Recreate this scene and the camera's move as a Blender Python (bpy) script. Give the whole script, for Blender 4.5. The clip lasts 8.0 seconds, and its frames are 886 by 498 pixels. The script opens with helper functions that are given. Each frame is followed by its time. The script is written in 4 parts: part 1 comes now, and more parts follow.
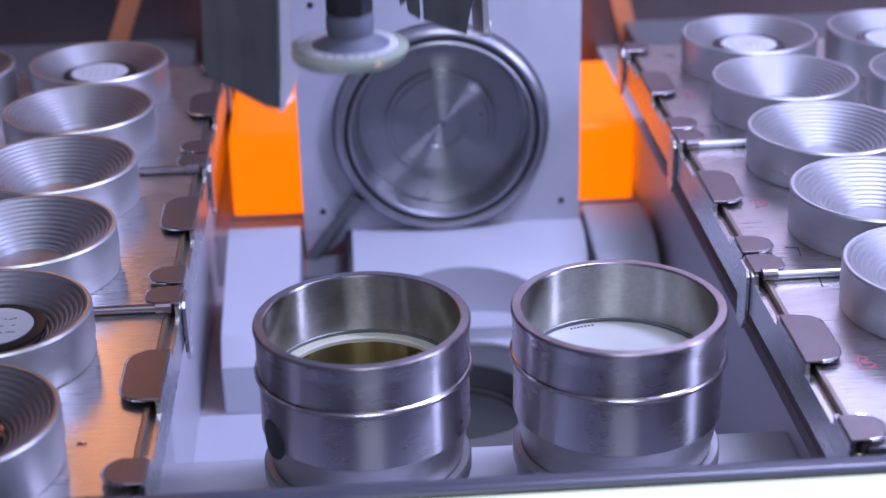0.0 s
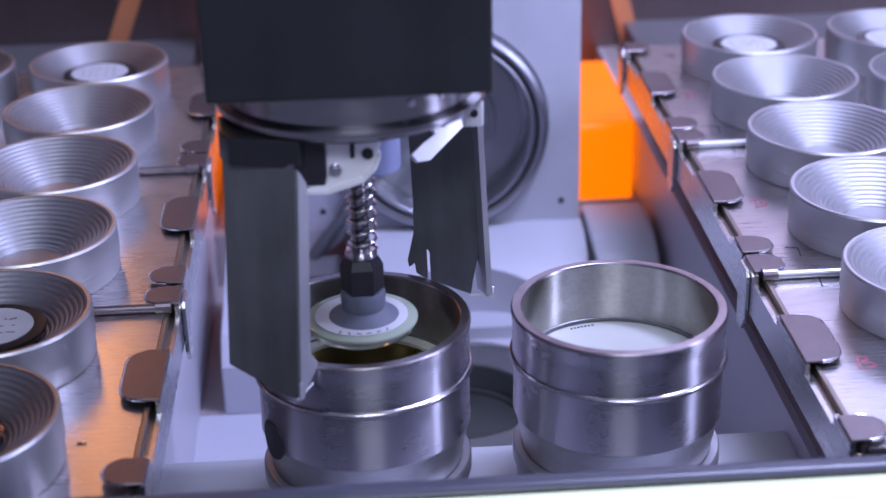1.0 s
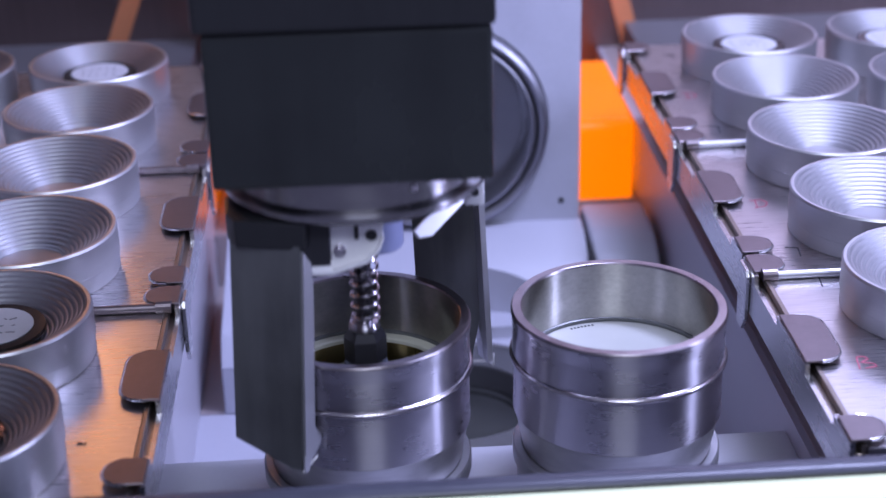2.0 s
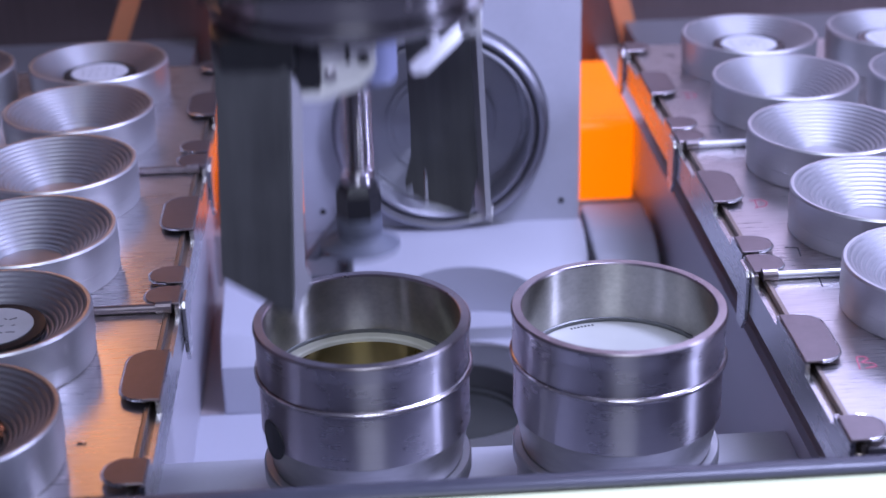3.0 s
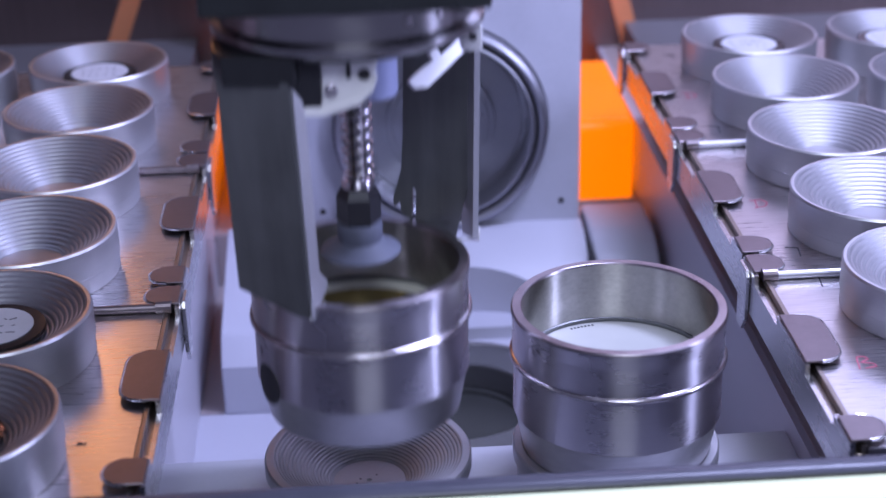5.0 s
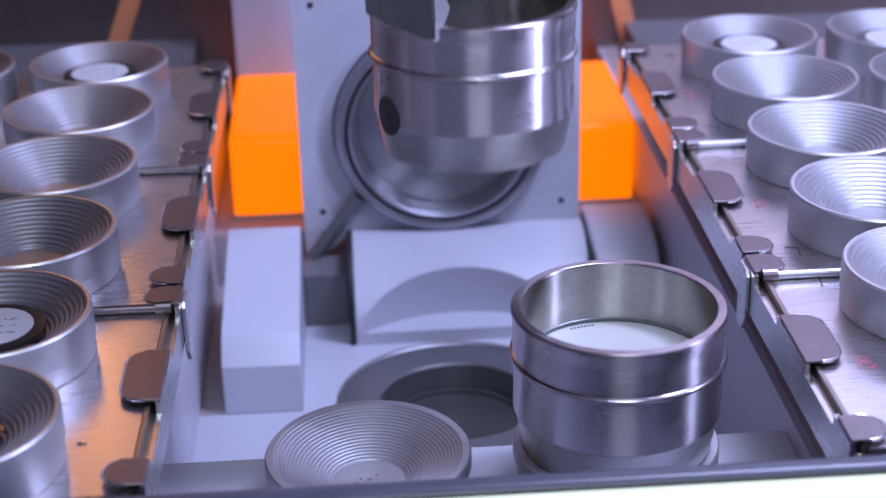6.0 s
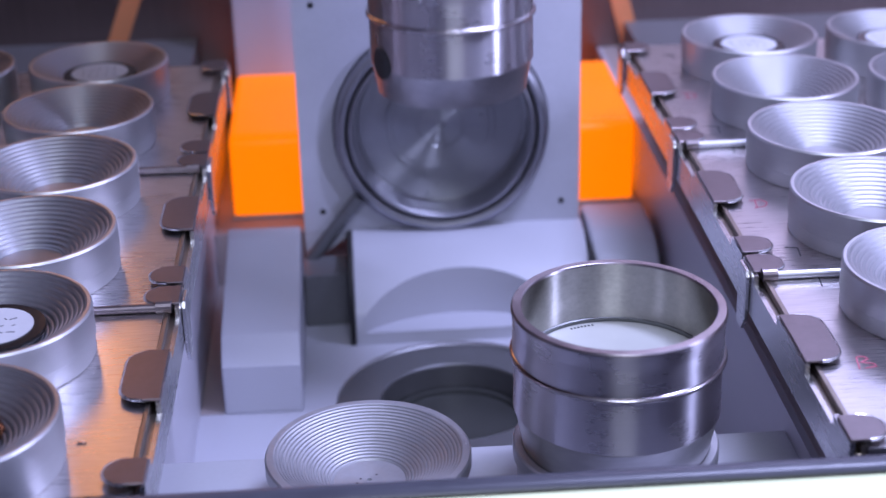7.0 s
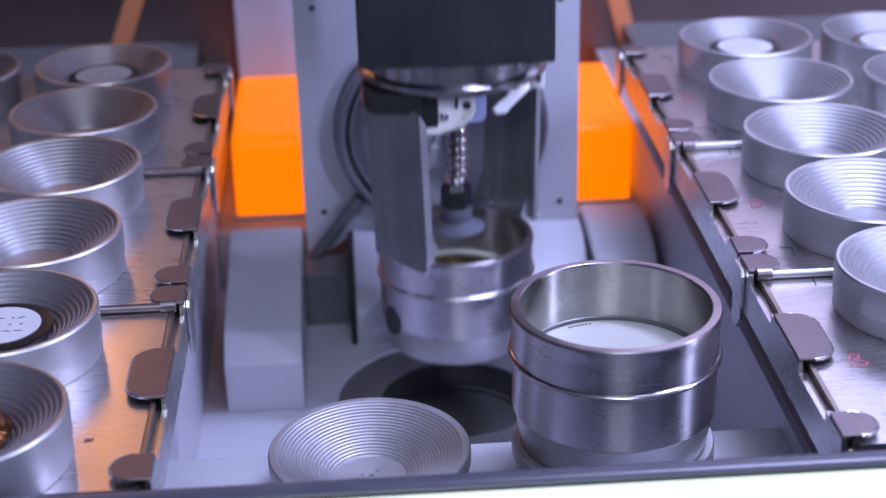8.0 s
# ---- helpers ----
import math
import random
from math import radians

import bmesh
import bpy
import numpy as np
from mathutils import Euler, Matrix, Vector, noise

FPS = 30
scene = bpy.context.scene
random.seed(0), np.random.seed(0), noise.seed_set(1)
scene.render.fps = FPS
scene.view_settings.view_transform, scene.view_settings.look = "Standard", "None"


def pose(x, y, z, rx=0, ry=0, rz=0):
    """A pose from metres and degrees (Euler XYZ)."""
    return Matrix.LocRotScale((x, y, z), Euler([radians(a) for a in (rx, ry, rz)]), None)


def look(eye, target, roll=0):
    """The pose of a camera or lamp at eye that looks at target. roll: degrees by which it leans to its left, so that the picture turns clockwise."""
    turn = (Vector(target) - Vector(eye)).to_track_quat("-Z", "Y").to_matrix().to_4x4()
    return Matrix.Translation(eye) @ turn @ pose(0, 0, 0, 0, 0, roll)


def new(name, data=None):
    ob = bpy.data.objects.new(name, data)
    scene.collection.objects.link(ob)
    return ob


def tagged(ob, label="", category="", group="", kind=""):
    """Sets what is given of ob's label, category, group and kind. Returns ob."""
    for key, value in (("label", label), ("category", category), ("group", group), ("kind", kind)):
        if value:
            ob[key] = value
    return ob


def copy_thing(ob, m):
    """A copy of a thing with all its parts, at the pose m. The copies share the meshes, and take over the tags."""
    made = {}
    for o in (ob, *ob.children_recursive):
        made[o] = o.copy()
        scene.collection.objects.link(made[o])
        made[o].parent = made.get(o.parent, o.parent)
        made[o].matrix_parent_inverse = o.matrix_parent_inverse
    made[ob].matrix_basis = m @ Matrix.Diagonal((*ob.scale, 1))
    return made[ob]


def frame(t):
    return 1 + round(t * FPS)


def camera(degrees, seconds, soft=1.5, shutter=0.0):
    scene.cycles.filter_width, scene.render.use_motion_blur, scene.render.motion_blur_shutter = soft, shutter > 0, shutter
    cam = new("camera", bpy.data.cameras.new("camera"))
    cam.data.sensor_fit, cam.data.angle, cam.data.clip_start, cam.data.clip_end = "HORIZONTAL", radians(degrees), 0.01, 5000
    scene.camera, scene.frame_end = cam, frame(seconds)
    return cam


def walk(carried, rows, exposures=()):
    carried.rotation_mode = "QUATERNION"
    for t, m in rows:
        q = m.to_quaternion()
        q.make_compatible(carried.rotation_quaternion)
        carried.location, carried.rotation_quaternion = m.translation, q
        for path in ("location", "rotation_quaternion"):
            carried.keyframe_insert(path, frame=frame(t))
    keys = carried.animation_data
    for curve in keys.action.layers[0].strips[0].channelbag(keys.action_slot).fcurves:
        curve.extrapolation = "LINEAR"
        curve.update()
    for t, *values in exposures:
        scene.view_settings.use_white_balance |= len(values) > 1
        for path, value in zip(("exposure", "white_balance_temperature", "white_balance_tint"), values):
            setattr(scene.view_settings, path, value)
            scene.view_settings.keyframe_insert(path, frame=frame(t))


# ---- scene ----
# The sample changer of a laboratory analyser, seen through its front opening.
# x to the right, y into the machine, z up; the origin is the seat of the front-left sample cup.

# ---------------------------------------------------------------- camera
PITCH, YAW, ROLL = 24.36, 3.18, -1.41
EYE = Vector((0.0010, -0.3369, 0.2062))
AHEAD = Vector((math.sin(radians(YAW)) * math.cos(radians(PITCH)), math.cos(radians(YAW)) * math.cos(radians(PITCH)), -math.sin(radians(PITCH))))
cam = camera(31.18, 8.0, soft=1.5, shutter=0.5)


def stand(back):
    eye = EYE - AHEAD * back
    return look(eye, eye + AHEAD, ROLL)


walk(cam, [(0.0, stand(0)), (6.8, stand(0)), (7.2, stand(0.0007)), (7.6, stand(0.0031)), (8.0, stand(0.0072))])
cam.data.dof.use_dof = True
cam.data.dof.focus_distance = 0.412
cam.data.dof.aperture_fstop = 15.0

# ---------------------------------------------------------------- light
scene.view_settings.exposure = 0.0
world = bpy.data.worlds.new("room")
world.use_nodes = True
scene.world = world
wn = world.node_tree.nodes["Background"]
wn.inputs["Color"].default_value = (0.55, 0.56, 0.98, 1)
wn.inputs["Strength"].default_value = 0.25


def area_lamp(name, x, y, z, tx, ty, tz, sx, sy, watts, colour):
    lamp = bpy.data.lights.new(name, "AREA")
    lamp.shape, lamp.size, lamp.size_y = "RECTANGLE", sx, sy
    lamp.energy, lamp.color = watts, colour
    ob = new(name, lamp)
    ob.matrix_world = look((x, y, z), (tx, ty, tz))
    return ob


COOL = (0.535, 0.575, 1.0)
area_lamp("side_lamp", 0.265, 0.035, 0.465, 0.04, 0.09, 0.0, 0.022, 0.12, 2.0, COOL)
area_lamp("right_tube_lamp", 0.45, -0.10, 0.22, 0.03, 0.08, 0.0, 0.010, 0.12, 1.65, COOL)
area_lamp("ceiling_strip_lamp", 0.185, 0.060, 0.46, 0.12, 0.11, 0.0, 0.20, 0.10, 2.0, COOL)
area_lamp("rear_strip_lamp", 0.280, 0.335, 0.255, 0.20, 0.05, 0.02, 0.24, 0.16, 0.30, COOL)
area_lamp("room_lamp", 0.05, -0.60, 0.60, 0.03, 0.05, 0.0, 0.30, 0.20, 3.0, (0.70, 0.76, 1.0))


# ---------------------------------------------------------------- materials
def material(name, colour, rough=0.5, metal=0.0, grain=0.0, scale=400.0, stretch=(1, 1, 1), bump=0.0, mottled=0.12, blotch=40.0, coat=0.0, turned=0.0):
    """A surface with fine grain and broad mottling; stretch lengthens the grain for brushed metal."""
    m = bpy.data.materials.new(name)
    m.use_nodes = True
    nt = m.node_tree
    n, l = nt.nodes, nt.links
    b = n["Principled BSDF"]
    b.inputs["Metallic"].default_value = metal
    b.inputs["Coat Weight"].default_value = coat
    tc = n.new("ShaderNodeTexCoord")
    mp = n.new("ShaderNodeMapping")
    mp.inputs["Scale"].default_value = stretch
    fine, broad = n.new("ShaderNodeTexNoise"), n.new("ShaderNodeTexNoise")
    fine.inputs["Scale"].default_value, fine.inputs["Detail"].default_value = scale, 5
    broad.inputs["Scale"].default_value, broad.inputs["Detail"].default_value = blotch, 4
    l.new(tc.outputs["Object"], mp.inputs["Vector"])
    l.new(mp.outputs["Vector"], fine.inputs["Vector"])
    l.new(tc.outputs["Object"], broad.inputs["Vector"])
    mix = n.new("ShaderNodeMix")
    mix.data_type = "RGBA"
    mix.inputs["A"].default_value = (*[c * (1 - mottled) for c in colour], 1)
    mix.inputs["B"].default_value = (*[min(1, c * (1 + mottled)) for c in colour], 1)
    add = n.new("ShaderNodeMath")
    add.operation = "MULTIPLY_ADD"
    l.new(fine.outputs["Fac"], add.inputs[0])
    add.inputs[1].default_value = grain
    l.new(broad.outputs["Fac"], add.inputs[2])
    off = n.new("ShaderNodeMath")
    off.operation, off.use_clamp = "SUBTRACT", True
    l.new(add.outputs[0], off.inputs[0])
    off.inputs[1].default_value = grain * 0.5
    l.new(off.outputs[0], mix.inputs["Factor"])
    l.new(mix.outputs["Result"], b.inputs["Base Color"])
    rr = n.new("ShaderNodeMapRange")
    rr.inputs["To Min"].default_value, rr.inputs["To Max"].default_value = max(0.03, rough * 0.82), min(1, rough * 1.18)
    l.new(off.outputs[0], rr.inputs["Value"])
    l.new(rr.outputs["Result"], b.inputs["Roughness"])
    if turned:
        tg = n.new("ShaderNodeTangent")
        tg.direction_type, tg.axis = "RADIAL", "Z"
        b.inputs["Anisotropic"].default_value = turned
        b.inputs["Anisotropic Rotation"].default_value = 0.25
        l.new(tg.outputs["Tangent"], b.inputs["Tangent"])
    if bump:
        bp = n.new("ShaderNodeBump")
        bp.inputs["Strength"].default_value, bp.inputs["Distance"].default_value = bump, 0.0003
        l.new(fine.outputs["Fac"], bp.inputs["Height"])
        l.new(bp.outputs["Normal"], b.inputs["Normal"])
    return m


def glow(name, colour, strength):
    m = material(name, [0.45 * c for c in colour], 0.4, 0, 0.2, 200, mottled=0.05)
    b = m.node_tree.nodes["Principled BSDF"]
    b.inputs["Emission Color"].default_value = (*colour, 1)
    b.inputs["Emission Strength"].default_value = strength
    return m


STEEL = material("turned_steel", (0.59, 0.565, 0.605), 0.28, 1.0, 0.28, 900, (0.06, 0.06, 2.2), 0.0, 0.13, 90, turned=1.0)
STEEL_IN = material("worn_steel_bore", (0.42, 0.41, 0.38), 0.33, 1.0, 0.9, 1100, (0.6, 0.6, 0.8), 0.0, 0.22, 140, turned=1.0)
RIMM = material("worn_rim_steel", (0.33, 0.30, 0.31), 0.30, 1.0, 0.5, 900, (1, 1, 1), 0.008, 0.16, 120, turned=0.7)
POLISHED = material("polished_steel", (0.50, 0.47, 0.49), 0.22, 1.0, 0.3, 900, (0.1, 0.1, 1.0), 0.01, 0.08, 60)
ORANGESTREAK = material("orange_reflection", (0.74, 0.30, 0.14), 0.48, 0.6, 0.5, 300, (1, 1, 0.1), 0.05, 0.2, 40)
DISHM = material("dull_turned_alloy", (0.46, 0.46, 0.48), 0.56, 1.0, 0.7, 900, (1, 1, 1), 0.06, 0.14, 60, turned=0.15)
ALU = material("turned_aluminium", (0.40, 0.40, 0.42), 0.52, 1.0, 0.6, 700, (1, 1, 1), 0.05, 0.10, 50, turned=0.3)
ALU_SIDE = material("satin_aluminium", (0.56, 0.56, 0.58), 0.44, 1.0, 0.6, 500, (0.1, 0.1, 2), 0.08, 0.10, 50)
PLATE = material("brushed_tray_steel", (0.62, 0.60, 0.60), 0.29, 1.0, 1.3, 2200, (0.06, 1.0, 1), 0.012, 0.24, 30)
SHEET = material("folded_sheet_steel", (0.60, 0.59, 0.60), 0.27, 1.0, 0.8, 500, (1, 0.1, 1), 0.01, 0.18, 40)
TAB = material("dull_tab_steel", (0.24, 0.205, 0.212), 0.40, 1.0, 0.6, 500, (1, 1, 1), 0.10, 0.2, 60)
WALLM = material("dark_brushed_wall", (0.245, 0.190, 0.190), 0.38, 1.0, 0.9, 500, (1.2, 1.2, 0.05), 0.12, 0.18, 12)
GREY = material("grey_lacquer", (0.43, 0.435, 0.495), 0.45, 0.0, 0.6, 900, (1, 1, 1), 0.10, 0.10, 60)
WHITE = material("white_lacquer", (0.455, 0.46, 0.525), 0.42, 0.0, 0.5, 900, (1, 1, 1), 0.06, 0.05, 25)
PALE = material("pale_grey_lacquer", (0.36, 0.39, 0.47), 0.45, 0.0, 0.5, 800, (1, 1, 1), 0.06, 0.08, 30)
LID = material("machined_lid_metal", (0.43, 0.44, 0.44), 0.30, 1.0, 0.8, 500, (1, 1, 1), 0.0, 0.06, 40, turned=0.97)
GASKET_SHADE = material("black_rubber_and_shade", (0.03, 0.03, 0.035), 0.5, 0, 0.4, 500)
BLACK = material("black_anodised_cover", (0.022, 0.025, 0.026), 0.26, 0, 0.6, 60, (1.6, 1.6, 0.12), 0.03, 0.5, 30)
UPPER = material("black_carriage_cover", (0.020, 0.021, 0.024), 0.34, 0, 0.5, 700, (1, 1, 0.1), 0.03, 0.3, 30)
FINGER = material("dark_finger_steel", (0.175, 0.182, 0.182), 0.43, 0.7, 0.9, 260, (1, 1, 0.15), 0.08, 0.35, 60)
BRACKET = material("pale_bracket_alloy", (0.88, 0.88, 0.88), 0.32, 0.1, 0.4, 400)
ROD = material("dark_polished_rod", (0.34, 0.33, 0.35), 0.22, 1.0, 0.4, 700, (1, 1, 0.1), 0.03, 0.3, 150)
FOLD_LIT = material("lit_fold_steel", (0.46, 0.46, 0.49), 0.42, 0.6, 0.5, 500, (1, 1, 0.1), 0.05, 0.1, 60)
FLANGE = material("dark_turned_flange", (0.34, 0.33, 0.345), 0.23, 1.0, 0.5, 900, (0.1, 0.1, 2), 0.01, 0.2, 90, turned=0.9)
FOOTM = material("worn_foot_steel", (0.50, 0.49, 0.50), 0.36, 1.0, 0.8, 700, (0.3, 0.3, 1.5), 0.03, 0.2, 120)
CREAM = material("lightened_cream_ceramic", (0.58, 0.58, 0.47), 0.45, 0, 0.4, 500, (1, 1, 1), 0.05, 0.08, 80)
LIDRING = material("turned_lid_ring", (0.40, 0.40, 0.43), 0.38, 1.0, 0.5, 500, (1, 1, 1), 0.03, 0.12, 60)
RAIL = material("olive_rail_metal", (0.34, 0.30, 0.26), 0.34, 1.0, 0.6, 500, (1, 0.1, 1), 0.04, 0.2, 60)
LEDGE = material("brown_lacquered_ledge", (0.36, 0.31, 0.31), 0.45, 0.0, 0.5, 500, (0.2, 1, 1), 0.05, 0.12, 40)
GREYSTRIP = material("mid_grey_strip_lacquer", (0.41, 0.415, 0.46), 0.42, 0.0, 0.5, 800, (1, 1, 1), 0.06, 0.08, 30)
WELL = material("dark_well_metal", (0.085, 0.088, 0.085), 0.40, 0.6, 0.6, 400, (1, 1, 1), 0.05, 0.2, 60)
RECESS = material("dark_grey_recess_and_shade", (0.13, 0.132, 0.145), 0.45, 0.0, 0.5, 500, (1, 1, 1), 0.05, 0.2, 40)
HOSE = material("dark_hose", (0.12, 0.123, 0.135), 0.33, 0.2, 0.4, 400, (1, 1, 1), 0.04, 0.15, 60)
DARK = material("dark_void", (0.02, 0.02, 0.022), 0.6, 0, 0.3, 300)
RING = material("dark_port_ring", (0.22, 0.22, 0.23), 0.42, 0.8, 0.6, 400, (1, 1, 1), 0.1, 0.12, 40)
NUT = material("black_nut", (0.02, 0.02, 0.024), 0.3, 0, 0.4, 400)
RUBBER = material("blue_grey_rubber", (0.11, 0.12, 0.16), 0.6, 0, 0.5, 600, (1, 1, 1), 0.1, 0.12, 80)
COLLAR = material("pale_blue_collar", (0.36, 0.40, 0.62), 0.4, 0, 0.4, 400)
CERAMIC = material("white_ceramic", (0.47, 0.48, 0.45), 0.4, 0, 0.4, 500, (1, 1, 1), 0.05, 0.05, 80)
GOLD = material("gold_mask", (0.27, 0.22, 0.09), 0.28, 1.0, 0.6, 300, (0.5, 0.5, 0.1), 0.05, 0.3, 60, turned=0.9)
PAPER = material("white_paper_label", (0.50, 0.50, 0.53), 0.8, 0, 0.4, 900)
INK = material("black_ink", (0.03, 0.03, 0.04), 0.7, 0, 0.3, 500)
REDINK = material("red_ink", (0.46, 0.13, 0.18), 0.7, 0, 0.3, 500)
BEADGLASS = material("greenish_bead_glass", (0.62, 0.70, 0.56), 0.08, 0, 0.3, 200, mottled=0.05)
BEADGLASS.node_tree.nodes["Principled BSDF"].inputs["Transmission Weight"].default_value = 0.55
DARKBEAD = material("black_bead_glass", (0.012, 0.010, 0.010), 0.12, 0, 0.3, 200)
COPPER = material("copper_flecked_ore", (0.30, 0.12, 0.05), 0.22, 1.0, 1.6, 700, (1, 1, 1), 0.5, 0.95, 500)
FRAME = material("dark_window_frame", (0.055, 0.057, 0.075), 0.34, 0.0, 0.5, 900, (0.2, 1, 1), 0.02, 0.2, 120)
AMBER = glow("lit_amber_plastic", (1.0, 0.185, 0.0), 1.2)
AMBER.node_tree.nodes["Principled BSDF"].inputs["Specular IOR Level"].default_value = 0.2
AMBERSTRIP = glow("lit_amber_strip", (1.0, 0.42, 0.17), 4.2)
CHAN = material("channel_lacquer", (0.46, 0.45, 0.50), 0.36, 0.0, 0.5, 500, (1, 0.2, 1), 0.05, 0.08, 25)
PANELGLOW = glow("white_panel_glow", (0.88, 1.0, 0.97), 0.95)


# ---------------------------------------------------------------- mesh helpers
def link(name, bm, mat, parent=None, label="", smooth=True, sharp=32):
    me = bpy.data.meshes.new(name)
    bmesh.ops.recalc_face_normals(bm, faces=bm.faces)
    bm.to_mesh(me)
    bm.free()
    for mm in (mat if isinstance(mat, (list, tuple)) else [mat]):
        me.materials.append(mm)
    if smooth:
        me.shade_smooth()
        me.set_sharp_from_angle(angle=radians(sharp))
        # broad faces stay flat, so that only the rounded edges turn the light
        total = sum(p.area for p in me.polygons)
        for p in me.polygons:
            if p.area > 0.04 * total:
                p.use_smooth = False
    ob = new(name, me)
    if parent is not None:
        ob.parent = parent
    if label:
        ob["label"] = label
    return ob


def part(name, bm, mat, parent, label="", smooth=True, sharp=32):
    return link(name, bm, mat, parent, label, smooth, sharp)


def lathe(profile, seg=72, closed=False, cx=0.0, cy=0.0, bm=None):
    """Turns (r, z) points round the z axis."""
    bm = bm or bmesh.new()
    rings = []
    for r, z in profile:
        if r < 1e-6:
            rings.append([bm.verts.new((cx, cy, z))])
        else:
            rings.append([bm.verts.new((cx + r * math.cos(2 * math.pi * k / seg), cy + r * math.sin(2 * math.pi * k / seg), z)) for k in range(seg)])
    pairs = list(zip(rings, rings[1:])) + ([(rings[-1], rings[0])] if closed else [])
    for a, b in pairs:
        for k in range(seg):
            j = (k + 1) % seg
            q = [a[k % len(a)], a[j % len(a)], b[j % len(b)], b[k % len(b)]]
            u = []
            for w in q:
                if w not in u:
                    u.append(w)
            if len(u) > 2:
                bm.faces.new(u)
    return bm


def box(x0, x1, y0, y1, z0, z1, bev=0.0, seg=2, bm=None):
    b2 = bmesh.new()
    bmesh.ops.create_cube(b2, size=1)
    for w in b2.verts:
        w.co = Vector((x0 + (w.co.x + 0.5) * (x1 - x0), y0 + (w.co.y + 0.5) * (y1 - y0), z0 + (w.co.z + 0.5) * (z1 - z0)))
    if bev:
        bmesh.ops.bevel(b2, geom=b2.edges[:], offset=bev, segments=seg, affect="EDGES", profile=0.6)
    if bm is None:
        return b2
    me = bpy.data.meshes.new("t")
    b2.to_mesh(me)
    b2.free()
    bm.from_mesh(me)
    bpy.data.meshes.remove(me)
    return bm


def prism(points, axis, lo, hi, bev=0.0, seg=2):
    """Extrudes a 2D outline along an axis. axis x: points are (y, z); y: (x, z); z: (x, y)."""
    bm = bmesh.new()
    def at(p, t):
        return {"x": (t, p[0], p[1]), "y": (p[0], t, p[1]), "z": (p[0], p[1], t)}[axis]
    a = [bm.verts.new(at(p, lo)) for p in points]
    b = [bm.verts.new(at(p, hi)) for p in points]
    bm.faces.new(a)
    bm.faces.new(b[::-1])
    for k in range(len(points)):
        j = (k + 1) % len(points)
        bm.faces.new((a[k], b[k], b[j], a[j]))
    bmesh.ops.recalc_face_normals(bm, faces=bm.faces)
    if bev:
        bmesh.ops.bevel(bm, geom=bm.edges[:], offset=bev, segments=seg, affect="EDGES", profile=0.6)
    return bm


def tube(points, radius, seg=12, bm=None):
    """A round bar along a line of points."""
    bm = bm or bmesh.new()
    pts = [Vector(p) for p in points]
    rings = []
    for i, p in enumerate(pts):
        t = (pts[min(i + 1, len(pts) - 1)] - pts[max(i - 1, 0)]).normalized()
        s = t.cross(Vector((0, 0, 1)) if abs(t.z) < 0.9 else Vector((1, 0, 0))).normalized()
        u = t.cross(s)
        rings.append([bm.verts.new(p + radius * (s * math.cos(2 * math.pi * k / seg) + u * math.sin(2 * math.pi * k / seg))) for k in range(seg)])
    for a, b in zip(rings, rings[1:]):
        for k in range(seg):
            bm.faces.new((a[k], a[(k + 1) % seg], b[(k + 1) % seg], b[k]))
    bm.faces.new(rings[0][::-1])
    bm.faces.new(rings[-1])
    return bm


def thing(name, label, category, group="", at=None):
    ob = new(name)
    ob.empty_display_size = 0.005
    if at is not None:
        ob.matrix_world = at
    return tagged(ob, label, category, group)


# ---------------------------------------------------------------- plan
MID = 0.0310                 # the machine's centre line
FLOOR = -0.065               # floor of the channel
PORT = (MID, 0.1375)         # the measuring port
TRAY = 0.0235                # top of the trays
RIM = 0.0365                 # top of the holders on them
CUP_R = (0.06147, 0.0)       # the second cup
LX, RX = -0.0898, 0.1457     # first column of holders on either tray
LY, RY, STEP = -0.0366, 0.0154, 0.05006
WALL_L, WALL_R = -0.0565, 0.1130
BACK = 0.36


